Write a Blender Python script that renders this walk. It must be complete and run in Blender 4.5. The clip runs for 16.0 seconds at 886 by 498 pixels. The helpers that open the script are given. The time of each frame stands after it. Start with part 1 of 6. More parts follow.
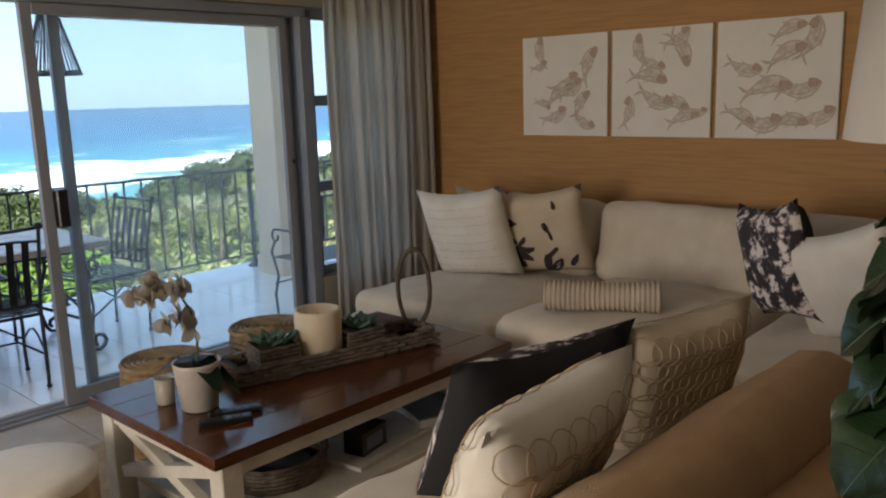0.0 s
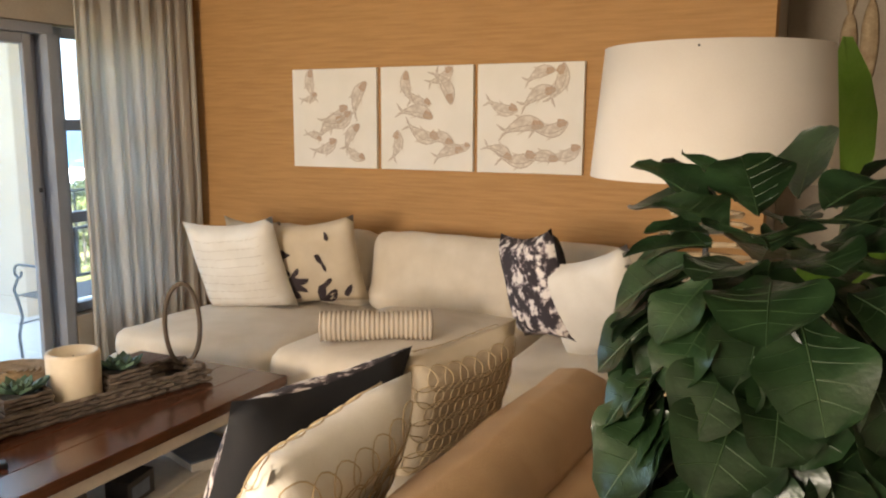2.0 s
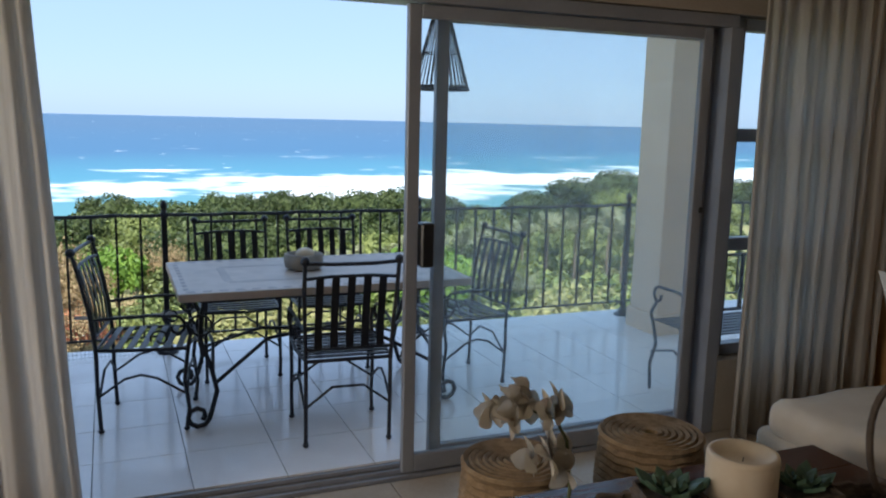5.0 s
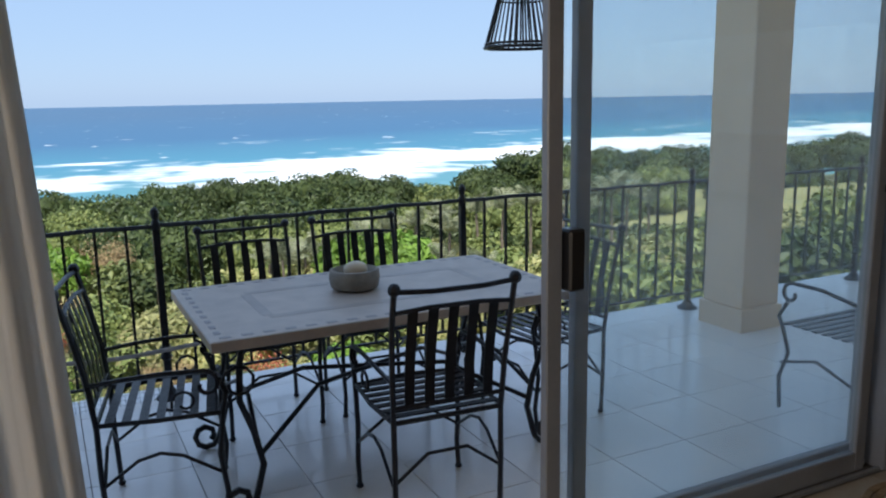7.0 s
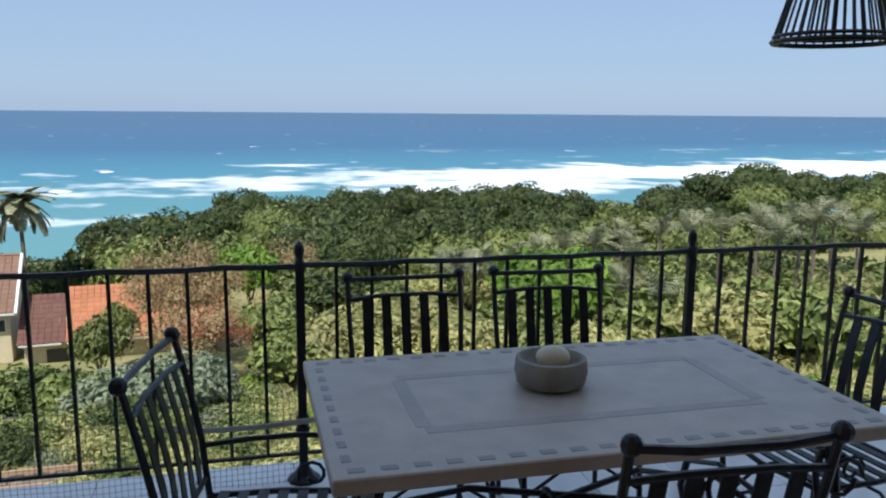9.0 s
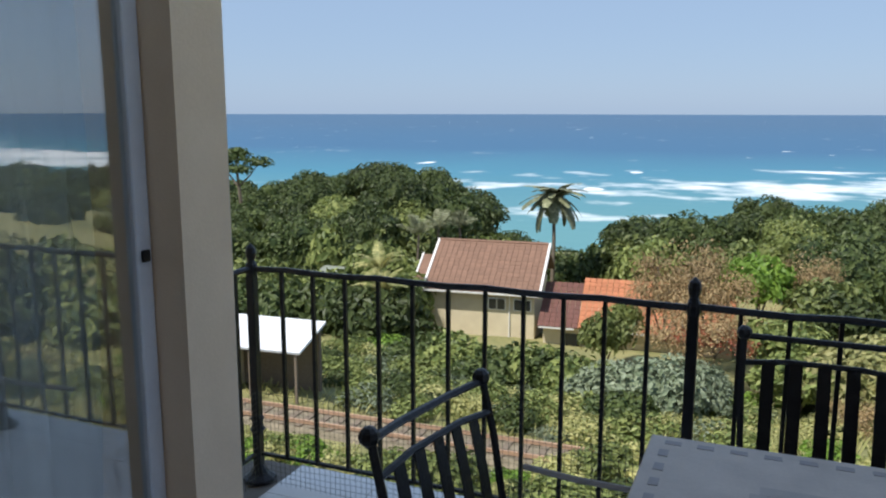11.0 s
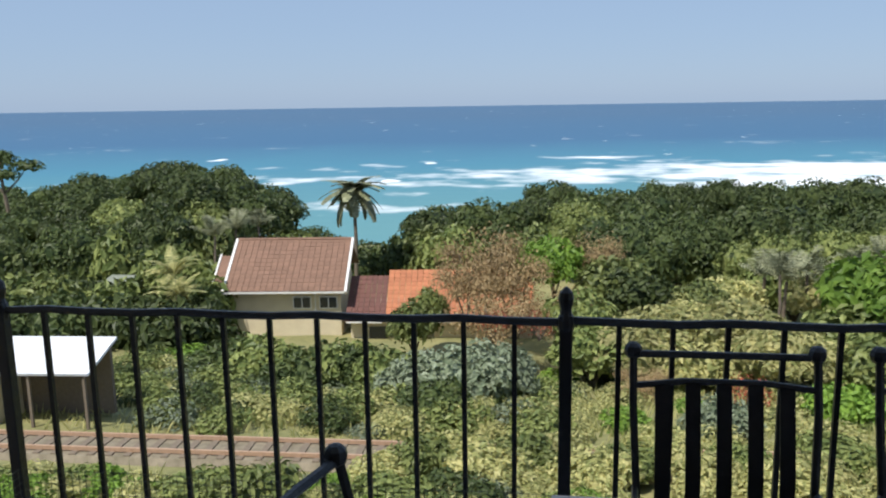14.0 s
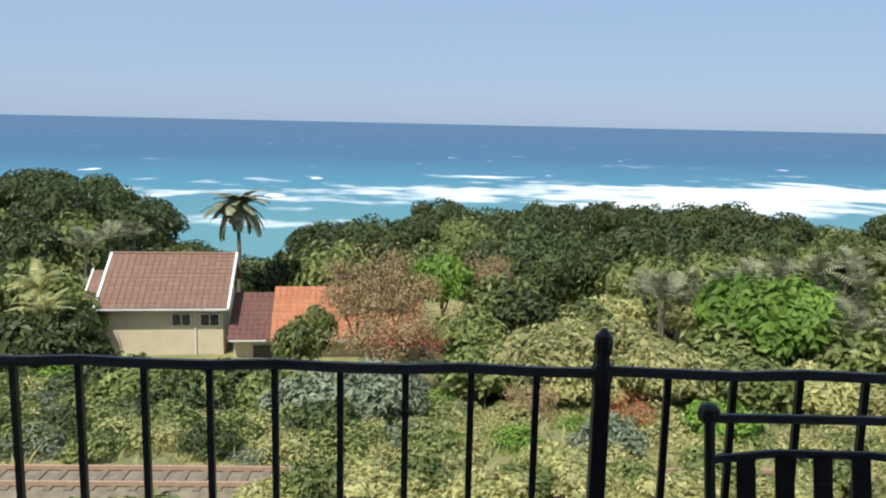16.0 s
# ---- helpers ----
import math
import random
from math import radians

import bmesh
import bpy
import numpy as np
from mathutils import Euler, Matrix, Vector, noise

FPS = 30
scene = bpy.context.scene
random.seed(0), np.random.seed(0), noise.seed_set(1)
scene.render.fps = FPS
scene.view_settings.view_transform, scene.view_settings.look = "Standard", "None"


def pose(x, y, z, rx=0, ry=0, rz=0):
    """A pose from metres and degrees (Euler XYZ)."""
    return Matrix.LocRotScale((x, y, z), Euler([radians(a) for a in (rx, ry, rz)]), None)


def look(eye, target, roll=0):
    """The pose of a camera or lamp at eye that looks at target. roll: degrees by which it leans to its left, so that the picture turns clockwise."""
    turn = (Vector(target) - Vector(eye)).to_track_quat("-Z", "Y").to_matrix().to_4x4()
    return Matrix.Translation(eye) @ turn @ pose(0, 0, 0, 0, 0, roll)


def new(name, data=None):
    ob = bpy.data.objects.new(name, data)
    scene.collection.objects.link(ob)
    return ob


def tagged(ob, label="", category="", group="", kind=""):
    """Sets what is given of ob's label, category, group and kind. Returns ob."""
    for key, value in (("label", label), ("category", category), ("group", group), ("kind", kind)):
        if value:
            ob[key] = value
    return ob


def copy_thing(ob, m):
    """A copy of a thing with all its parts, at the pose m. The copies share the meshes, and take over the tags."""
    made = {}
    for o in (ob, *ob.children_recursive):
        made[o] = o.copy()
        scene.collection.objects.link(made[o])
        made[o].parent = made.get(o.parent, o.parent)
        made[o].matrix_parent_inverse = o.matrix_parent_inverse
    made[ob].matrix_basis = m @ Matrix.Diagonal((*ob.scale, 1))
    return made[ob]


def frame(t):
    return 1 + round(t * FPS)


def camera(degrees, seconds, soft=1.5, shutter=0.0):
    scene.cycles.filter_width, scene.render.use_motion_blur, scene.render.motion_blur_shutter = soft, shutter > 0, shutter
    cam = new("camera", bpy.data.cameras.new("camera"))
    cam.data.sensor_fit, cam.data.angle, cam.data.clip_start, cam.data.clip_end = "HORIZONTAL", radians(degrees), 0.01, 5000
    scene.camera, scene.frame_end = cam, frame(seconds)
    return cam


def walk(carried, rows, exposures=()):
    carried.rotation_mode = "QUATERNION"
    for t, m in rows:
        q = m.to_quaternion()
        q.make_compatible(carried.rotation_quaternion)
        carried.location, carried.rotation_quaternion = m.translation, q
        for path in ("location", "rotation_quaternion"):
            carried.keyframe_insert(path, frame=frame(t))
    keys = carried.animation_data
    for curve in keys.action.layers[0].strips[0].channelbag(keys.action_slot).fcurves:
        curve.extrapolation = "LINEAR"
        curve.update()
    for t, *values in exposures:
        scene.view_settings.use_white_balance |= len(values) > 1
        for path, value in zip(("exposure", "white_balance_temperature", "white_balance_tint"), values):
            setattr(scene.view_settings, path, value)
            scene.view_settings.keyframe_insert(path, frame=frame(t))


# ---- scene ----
cam = camera(57.6, 16.0, soft=2.1)
PATH = [
    (0, (0.342, 0.528, 1.618), (1.79, 1.855, 1.241), -1.7),
    (0.5, (0.305, 0.543, 1.614), (1.889, 1.707, 1.244), -1.3),
    (1, (0.294, 0.56, 1.619), (1.962, 1.604, 1.261), -0.1),
    (1.5, (0.285, 0.553, 1.62), (2.006, 1.513, 1.282), 0.3),
    (2, (0.316, 0.54, 1.626), (2.093, 1.404, 1.315), 0.2),
    (2.5, (0.447, 0.496, 1.643), (2.235, 1.35, 1.372), 1.1),
    (3, (0.554, 0.504, 1.628), (2.193, 1.616, 1.355), 2.4),
    (3.5, (0.661, 0.645, 1.615), (2.053, 2.048, 1.308), 1.9),
    (4, (0.719, 0.945, 1.639), (1.915, 2.518, 1.326), 0.8),
    (4.5, (0.756, 1.248, 1.616), (1.727, 2.968, 1.299), 1.0),
    (5, (0.796, 1.513, 1.652), (1.555, 3.336, 1.331), 1.4),
    (5.2, (0.814, 1.605, 1.615), (1.501, 3.456, 1.298), 1.2),
    (7.5, (0.577, 3.089, 1.607), (1.486, 4.83, 1.227), -1.1),
    (8, (0.628, 3.362, 1.605), (1.521, 5.112, 1.231), -0.2),
    (8.5, (0.763, 3.609, 1.615), (1.472, 5.446, 1.265), 0.4),
    (9, (0.914, 3.849, 1.613), (1.387, 5.762, 1.271), 0.5),
    (9.5, (1.044, 4.009, 1.613), (1.22, 5.97, 1.264), 1.1),
    (10, (1.217, 4.151, 1.618), (1.067, 6.113, 1.262), 1.4),
    (12.3, (1.385, 4.639, 1.627), (0.28, 6.28, 1.335), -1.6),
    (12.5, (1.365, 4.659, 1.626), (0.337, 6.351, 1.34), -2.1),
    (13, (1.232, 4.704, 1.629), (0.562, 6.563, 1.321), -3.2),
    (13.5, (1.144, 4.76, 1.607), (0.773, 6.692, 1.247), -1.7),
    (14, (1.095, 4.908, 1.598), (0.818, 6.856, 1.239), -0.9),
    (14.5, (1.05, 4.996, 1.601), (0.972, 6.969, 1.281), -1.18),
    (15, (0.952, 5.12, 1.591), (1.111, 7.085, 1.253), -1.95),
    (15.5, (0.871, 5.257, 1.548), (1.041, 7.219, 1.199), -0.5),
    (16, (0.746, 5.429, 1.527), (0.753, 7.404, 1.21), 1.28),
]
EXPO = [(0.0, 1.45, 6200, 10), (0.5, 2.25, 6450, 10), (1.0, 2.5, 6650, 10), (2.0, 2.85, 6750, 10), (3.0, 3.05, 6700, 10), (3.5, 2.8, 6400, 10), (4.0, 2.15, 6250, 10), (4.5, 1.5, 6150, 10),
        (5.0, 0.95, 6050, 10), (7.5, 0.60, 6150, 10), (8.5, 0.46, 6200, 10), (9.5, 0.30, 6300, 10), (12.5, 0.40, 6400, 10), (13.5, 0.24, 6400, 10), (15.0, 0.33, 6400, 10), (16.0, 0.34, 6400, 10)]
PLANT_X, PLANT_Y = 1.77, 0.62
walk(cam, [(t, look(e, g, r)) for t, e, g, r in PATH], exposures=EXPO)

# ---------------------------------------------------------------- light
SUN_ELEV, SUN_AZ = 58.0, -150.0     # azimuth clockwise from +y
world = bpy.data.worlds.new("world")
scene.world = world
world.use_nodes = True
wn = world.node_tree.nodes
sky = wn.new("ShaderNodeTexSky")
sky.sky_type = "NISHITA"
sky.sun_disc = False
sky.sun_elevation, sky.sun_rotation = radians(SUN_ELEV), radians(SUN_AZ)
sky.altitude, sky.air_density, sky.dust_density, sky.ozone_density = 0, 0.9, 0.5, 3.0
wn["Background"].inputs["Strength"].default_value = 0.102
haze = wn.new("ShaderNodeMix")       # pale sea haze over the whole sky
haze.data_type = "RGBA"
haze.inputs[0].default_value = 0.80
haze.inputs[7].default_value = (2.9, 3.95, 5.6, 1)
world.node_tree.links.new(sky.outputs[0], haze.inputs[6])
world.node_tree.links.new(haze.outputs[2], wn["Background"].inputs["Color"])
sun = new("sun", bpy.data.lights.new("sun", "SUN"))
sun.data.energy, sun.data.angle, sun.data.color = 4.5, radians(0.5), (1.0, 0.95, 0.86)
sa, se = radians(SUN_AZ), radians(SUN_ELEV)
sun.matrix_world = look((math.sin(sa) * math.cos(se) * 50, math.cos(sa) * math.cos(se) * 50, math.sin(se) * 50), (0, 0, 0))

# fill light added in an unseen side window opening to brighten the room
win = new("window_daylight", bpy.data.lights.new("window_daylight", "AREA"))
win.data.shape, win.data.size, win.data.size_y, win.data.energy, win.data.color = "RECTANGLE", 1.9, 1.5, 44.0, (1.0, 0.85, 0.68)
win.matrix_world = look((-2.68, 2.6, 1.45), (5, 1.6, 1.2))

# ---------------------------------------------------------------- materials
def mat(name, c1, c2=None, rough=0.6, metal=0.0, scale=8.0, stretch=(1, 1, 1), bump=0.1, fine=60.0, spec=0.5, rand=0.0, trans=0.0, sheen=0.0):
    """Two-scale noise between two colours, with fine bump; rand varies brightness from piece to piece."""
    m = bpy.data.materials.new(name)
    m.use_nodes = True
    n, l = m.node_tree.nodes, m.node_tree.links
    b = n["Principled BSDF"]
    c2 = c2 or tuple(v * 0.78 for v in c1)
    tc, mp = n.new("ShaderNodeTexCoord"), n.new("ShaderNodeMapping")
    mp.inputs["Scale"].default_value = stretch
    l.new(tc.outputs["Object"], mp.inputs["Vector"])
    a, f = n.new("ShaderNodeTexNoise"), n.new("ShaderNodeTexNoise")
    for t, s, d in ((a, scale, 4), (f, fine, 2)):
        t.inputs["Scale"].default_value, t.inputs["Detail"].default_value = s, d
        l.new(mp.outputs[0], t.inputs["Vector"])
    add = n.new("ShaderNodeMath")
    add.operation = "MULTIPLY_ADD"
    add.inputs[1].default_value = 0.35
    l.new(f.outputs["Fac"], add.inputs[0])
    l.new(a.outputs["Fac"], add.inputs[2])
    r = n.new("ShaderNodeValToRGB")
    r.color_ramp.elements[0].position, r.color_ramp.elements[1].position = 0.45, 0.9
    r.color_ramp.elements[0].color, r.color_ramp.elements[1].color = (*c2, 1), (*c1, 1)
    l.new(add.outputs[0], r.inputs[0])
    out = r.outputs[0]
    if rand:
        oi, h, mr = n.new("ShaderNodeObjectInfo"), n.new("ShaderNodeHueSaturation"), n.new("ShaderNodeMapRange")
        mr.inputs["To Min"].default_value, mr.inputs["To Max"].default_value = 1 - rand, 1 + rand
        l.new(oi.outputs["Random"], mr.inputs["Value"])
        l.new(mr.outputs[0], h.inputs["Value"])
        l.new(out, h.inputs["Color"])
        out = h.outputs[0]
    l.new(out, b.inputs["Base Color"])
    b.inputs["Roughness"].default_value, b.inputs["Metallic"].default_value = rough, metal
    b.inputs["Specular IOR Level"].default_value = spec
    b.inputs["Sheen Weight"].default_value = sheen
    if trans:
        td, mx = n.new("ShaderNodeBsdfTranslucent"), n.new("ShaderNodeMixShader")
        l.new(out, td.inputs["Color"])
        mx.inputs[0].default_value = trans
        l.new(b.outputs[0], mx.inputs[1])
        l.new(td.outputs[0], mx.inputs[2])
        l.new(mx.outputs[0], n["Material Output"].inputs["Surface"])
    if bump:
        bp = n.new("ShaderNodeBump")
        bp.inputs["Strength"].default_value, bp.inputs["Distance"].default_value = bump, 0.01
        l.new(add.outputs[0], bp.inputs["Height"])
        l.new(bp.outputs[0], b.inputs["Normal"])
    return m


def leaf_mat(name, c1, c2, trans=0.25):
    """Foliage: colour varies leaf by leaf and plant by plant."""
    m = bpy.data.materials.new(name)
    m.use_nodes = True
    n, l = m.node_tree.nodes, m.node_tree.links
    b, g, r = n["Principled BSDF"], n.new("ShaderNodeNewGeometry"), n.new("ShaderNodeValToRGB")
    r.color_ramp.elements[0].color, r.color_ramp.elements[1].color = (*c2, 1), (*c1, 1)
    l.new(g.outputs["Random Per Island"], r.inputs[0])
    oi, h, mr = n.new("ShaderNodeObjectInfo"), n.new("ShaderNodeHueSaturation"), n.new("ShaderNodeMapRange")
    mr.inputs["To Min"].default_value, mr.inputs["To Max"].default_value = 0.75, 1.25
    l.new(oi.outputs["Random"], mr.inputs["Value"])
    l.new(mr.outputs[0], h.inputs["Value"])
    l.new(r.outputs[0], h.inputs["Color"])
    l.new(h.outputs[0], b.inputs["Base Color"])
    b.inputs["Roughness"].default_value = 0.5
    b.inputs["Specular IOR Level"].default_value = 0.3
    td, mx = n.new("ShaderNodeBsdfTranslucent"), n.new("ShaderNodeMixShader")
    l.new(h.outputs[0], td.inputs["Color"])
    mx.inputs[0].default_value = trans
    l.new(b.outputs[0], mx.inputs[1])
    l.new(td.outputs[0], mx.inputs[2])
    l.new(mx.outputs[0], n["Material Output"].inputs["Surface"])
    return m


def pane_mat(name="window glass", base=0.03):
    m = bpy.data.materials.new(name)
    m.use_nodes = True
    n, l = m.node_tree.nodes, m.node_tree.links
    tr, gl, mx, lw = n.new("ShaderNodeBsdfTransparent"), n.new("ShaderNodeBsdfGlossy"), n.new("ShaderNodeMixShader"), n.new("ShaderNodeLayerWeight")
    pw, fr = n.new("ShaderNodeMath"), n.new("ShaderNodeMath")
    lw.inputs["Blend"].default_value = 0.5
    pw.operation, fr.operation = "POWER", "MULTIPLY_ADD"
    pw.inputs[1].default_value, fr.inputs[1].default_value, fr.inputs[2].default_value = 3.5, 0.9, base
    l.new(lw.outputs["Facing"], pw.inputs[0])
    l.new(pw.outputs[0], fr.inputs[0])
    tr.inputs["Color"].default_value = (0.96, 0.985, 0.98, 1)
    gl.inputs["Roughness"].default_value = 0.0
    l.new(fr.outputs[0], mx.inputs[0])
    l.new(tr.outputs[0], mx.inputs[1])
    l.new(gl.outputs[0], mx.inputs[2])
    haze_dust, veil = n.new("ShaderNodeBsdfTranslucent"), n.new("ShaderNodeMixShader")   # milky veil mixed in for glare haze and dusty glass
    haze_dust.inputs["Color"].default_value = (0.85, 0.88, 0.92, 1)
    veil_noise, amount = n.new("ShaderNodeTexNoise"), n.new("ShaderNodeMapRange")
    veil_noise.inputs["Scale"].default_value, veil_noise.inputs["Detail"].default_value = 3.0, 5.0
    amount.inputs["To Min"].default_value, amount.inputs["To Max"].default_value = 0.01, 0.085
    l.new(veil_noise.outputs["Fac"], amount.inputs["Value"])
    l.new(amount.outputs[0], veil.inputs[0])
    l.new(mx.outputs[0], veil.inputs[1])
    l.new(haze_dust.outputs[0], veil.inputs[2])
    l.new(veil.outputs[0], n["Material Output"].inputs["Surface"])
    return m


GLASS = pane_mat()
GLASS_CO = pane_mat("coated window glass", 0.26)
WALLPAPER = mat("tan grasscloth wallpaper", (0.47, 0.26, 0.10), (0.37, 0.195, 0.07), 0.75, scale=3, stretch=(1, 1.2, 22), fine=26, bump=0.25)
PLASTER_IN = mat("grey beige plaster", (0.42, 0.36, 0.29), rough=0.85, scale=2, bump=0.05)
PLASTER_OUT = mat("cream exterior plaster", (0.86, 0.67, 0.49), (0.77, 0.59, 0.42), 0.9, scale=3, bump=0.25, fine=90)
CEIL = mat("white ceiling paint", (0.78, 0.76, 0.72), rough=0.9, bump=0.03)
TILE_IN = mat("beige glazed floor tile", (0.50, 0.43, 0.34), (0.40, 0.33, 0.25), 0.25, scale=5, bump=0.03, rand=0.06)
TILE_OUT = mat("pale patio floor tile", (0.90, 0.89, 0.88), (0.84, 0.83, 0.82), 0.16, spec=0.9, scale=5, bump=0.03, rand=0.05)
GROUT = mat("grey grout", (0.22, 0.20, 0.18), rough=0.95, bump=0.2)
ALU = mat("pale grey powder-coated aluminium", (0.26, 0.27, 0.30), (0.21, 0.22, 0.25), 0.35, scale=4, bump=0.02)
ALU_WH = mat("white powder-coated aluminium", (0.72, 0.73, 0.78), (0.64, 0.65, 0.70), 0.35, scale=4, bump=0.02)
ALU_DK = mat("grey aluminium", (0.30, 0.31, 0.34), rough=0.4, bump=0.02)
IRON = mat("black wrought iron", (0.018, 0.019, 0.024), (0.010, 0.010, 0.013), 0.38, 0.3, scale=30, bump=0.3, fine=150)
ALU_BT = mat("dark grey rubber", (0.05, 0.05, 0.055), rough=0.6, bump=0.02)
BLACK = mat("black plastic", (0.012, 0.012, 0.014), rough=0.3, bump=0.02)
LINEN = mat("cream linen upholstery", (0.66, 0.58, 0.47), (0.56, 0.48, 0.37), 0.9, scale=7, bump=0.7, fine=300, sheen=0.3)
TAN = mat("tan canvas upholstery", (0.56, 0.36, 0.19), (0.45, 0.28, 0.14), 0.75, scale=7, bump=0.8, fine=260, sheen=0.2)
WHITE_CL = mat("white cotton", (0.78, 0.74, 0.67), (0.68, 0.63, 0.55), 0.9, scale=8, bump=0.25, fine=280, sheen=0.2)
BEIGE_CL = mat("beige cotton", (0.62, 0.53, 0.40), (0.54, 0.45, 0.33), 0.9, scale=8, bump=0.25, fine=280)
RING = mat("gold embroidered thread", (0.52, 0.40, 0.24), rough=0.7)
BLK_CL = mat("black cotton", (0.010, 0.010, 0.013), rough=0.85, bump=0.2, fine=250)
KNIT = mat("ribbed oatmeal knit", (0.52, 0.44, 0.35), rough=0.95, bump=0.5, fine=220)
CURTAIN = mat("sheer grey-beige curtain", (0.80, 0.77, 0.72), (0.73, 0.70, 0.65), 0.9, scale=4, stretch=(3, 3, 0.4), bump=0.15, fine=240, trans=0.6)
SHEER = mat("white voile", (0.88, 0.88, 0.87), (0.82, 0.82, 0.81), 0.9, scale=4, stretch=(3, 3, 0.4), bump=0.1, fine=240, trans=0.3)
WOOD = mat("red-brown polished wood", (0.11, 0.040, 0.020), (0.052, 0.019, 0.010), 0.16, scale=4, stretch=(1, 9, 9), bump=0.04, fine=30)
WHITE_WD = mat("white painted wood", (0.70, 0.66, 0.58), rough=0.5, bump=0.06)
WICKER = mat("weathered grey wicker", (0.17, 0.13, 0.10), (0.055, 0.042, 0.032), 0.85, scale=18, bump=0.5)
WICKER_LT = mat("pale woven cane", (0.52, 0.40, 0.26), (0.30, 0.21, 0.12), 0.8, scale=16, bump=0.4)
RUSH = mat("woven seagrass", (0.33, 0.23, 0.13), (0.17, 0.11, 0.055), 0.9, scale=20, bump=0.6, fine=120)
WAX = mat("ivory candle wax", (0.76, 0.66, 0.50), (0.70, 0.58, 0.42), 0.5, scale=6, bump=0.03)
CERAMIC = mat("taupe glazed ceramic", (0.50, 0.45, 0.40), rough=0.35, bump=0.03)
PETAL = mat("cream orchid petal", (0.86, 0.83, 0.76), (0.80, 0.75, 0.66), 0.6, bump=0.1, trans=0.3)
STEM = mat("green stem", (0.10, 0.12, 0.05), rough=0.6)
SUCC = mat("grey-green succulent", (0.09, 0.16, 0.10), (0.04, 0.08, 0.045), 0.5, bump=0.1)
FIDDLE = mat("glossy dark green leaf", (0.021, 0.047, 0.017), (0.006, 0.016, 0.006), 0.30, scale=10, bump=0.35, fine=45, rand=0.3, trans=0.12)
VEIN = mat("pale green leaf vein", (0.034, 0.068, 0.024), rough=0.45, bump=0.05)
LIME = mat("bright backlit banana leaf", (0.30, 0.52, 0.10), (0.22, 0.42, 0.07), 0.45, scale=6, stretch=(1, 1, 8), trans=0.45)
SHADE = mat("cream linen lampshade", (0.72, 0.675, 0.62), (0.67, 0.62, 0.56), 0.9, scale=6, bump=0.12, fine=260, trans=0.3)
DRIFT = mat("grey driftwood", (0.14, 0.105, 0.08), (0.06, 0.045, 0.033), 0.85, scale=14, stretch=(3, 3, 1), bump=0.5)
CANVAS = mat("white artist canvas", (0.80, 0.76, 0.70), (0.74, 0.70, 0.63), 0.9, scale=5, bump=0.15, fine=320)
FISH_C = mat("dark taupe watercolour line", (0.56, 0.47, 0.39), (0.38, 0.31, 0.25), 0.9, scale=20, bump=0.05)
FISH_A = mat("taupe watercolour", (0.74, 0.68, 0.60), (0.50, 0.42, 0.35), 0.9, scale=9, bump=0.05)
FISH_B = mat("rust watercolour", (0.56, 0.42, 0.31), (0.38, 0.26, 0.19), 0.9, scale=30, bump=0.05)
PRINT = mat("dark plum print", (0.05, 0.035, 0.04), rough=0.9, scale=20)
FLORAL = mat("black and white floral print", (0.72, 0.66, 0.62), (0.035, 0.028, 0.034), 0.9, scale=17, bump=0.2, fine=60)
for ramp in [n for n in FLORAL.node_tree.nodes if n.bl_idname == "ShaderNodeValToRGB"]:
    ramp.color_ramp.elements[0].position, ramp.color_ramp.elements[1].position = 0.655, 0.765
    mid = ramp.color_ramp.elements.new(0.70)
    mid.color = (0.25, 0.20, 0.21, 1)
STONE = mat("pale mosaic stone", (0.56, 0.49, 0.43), (0.44, 0.385, 0.34), 0.4, scale=9, bump=0.08, fine=110)
INLINE = mat("faint stone inlay", (0.44, 0.39, 0.355), rough=0.4, bump=0.06)
INLAY = mat("grey stone inlay", (0.34, 0.31, 0.31), rough=0.4, bump=0.06)
BOWL = mat("grey carved stone", (0.34, 0.31, 0.27), (0.24, 0.22, 0.19), 0.85, scale=18, bump=0.5)
PAPER = mat("white paper", (0.75, 0.72, 0.66), rough=0.7, bump=0.03)
BLUEGREY = mat("slate blue cover", (0.16, 0.20, 0.27), (0.10, 0.13, 0.18), 0.5, scale=9)
CLEAR = mat("frosted glass", (0.72, 0.66, 0.55), rough=0.15, bump=0.02, trans=0.4)
RUG = mat("jute rug", (0.36, 0.27, 0.17), (0.24, 0.17, 0.10), 0.95, scale=30, bump=0.6, fine=140)
NET = mat("green plastic netting", (0.09, 0.10, 0.07), rough=0.7, bump=0)
ROPE = mat("bleached driftwood rail", (0.36, 0.33, 0.31), rough=0.9, bump=0.3)
# outdoors
BARK = mat("grey-brown bark", (0.20, 0.16, 0.12), (0.10, 0.08, 0.06), 0.95, scale=6, bump=0.5)
L_DARK = leaf_mat("dark coastal foliage", (0.105, 0.135, 0.042), (0.032, 0.052, 0.016))
L_MID = leaf_mat("mid green foliage", (0.25, 0.28, 0.09), (0.09, 0.125, 0.035))
L_BRIGHT = leaf_mat("bright green foliage", (0.22, 0.34, 0.055), (0.11, 0.20, 0.03), 0.35)
L_YELLOW = leaf_mat("yellow-green scrub", (0.57, 0.53, 0.24), (0.22, 0.245, 0.085), 0.42)
L_GREY = leaf_mat("silver-green shrub", (0.27, 0.31, 0.21), (0.12, 0.155, 0.085))
L_BROWN = leaf_mat("dry brown twigs", (0.42, 0.31, 0.16), (0.23, 0.16, 0.08))
L_RED = leaf_mat("red bougainvillea", (0.42, 0.10, 0.06), (0.24, 0.10, 0.05))
L_PALM = leaf_mat("grey-green palm frond", (0.32, 0.33, 0.20), (0.17, 0.18, 0.10))
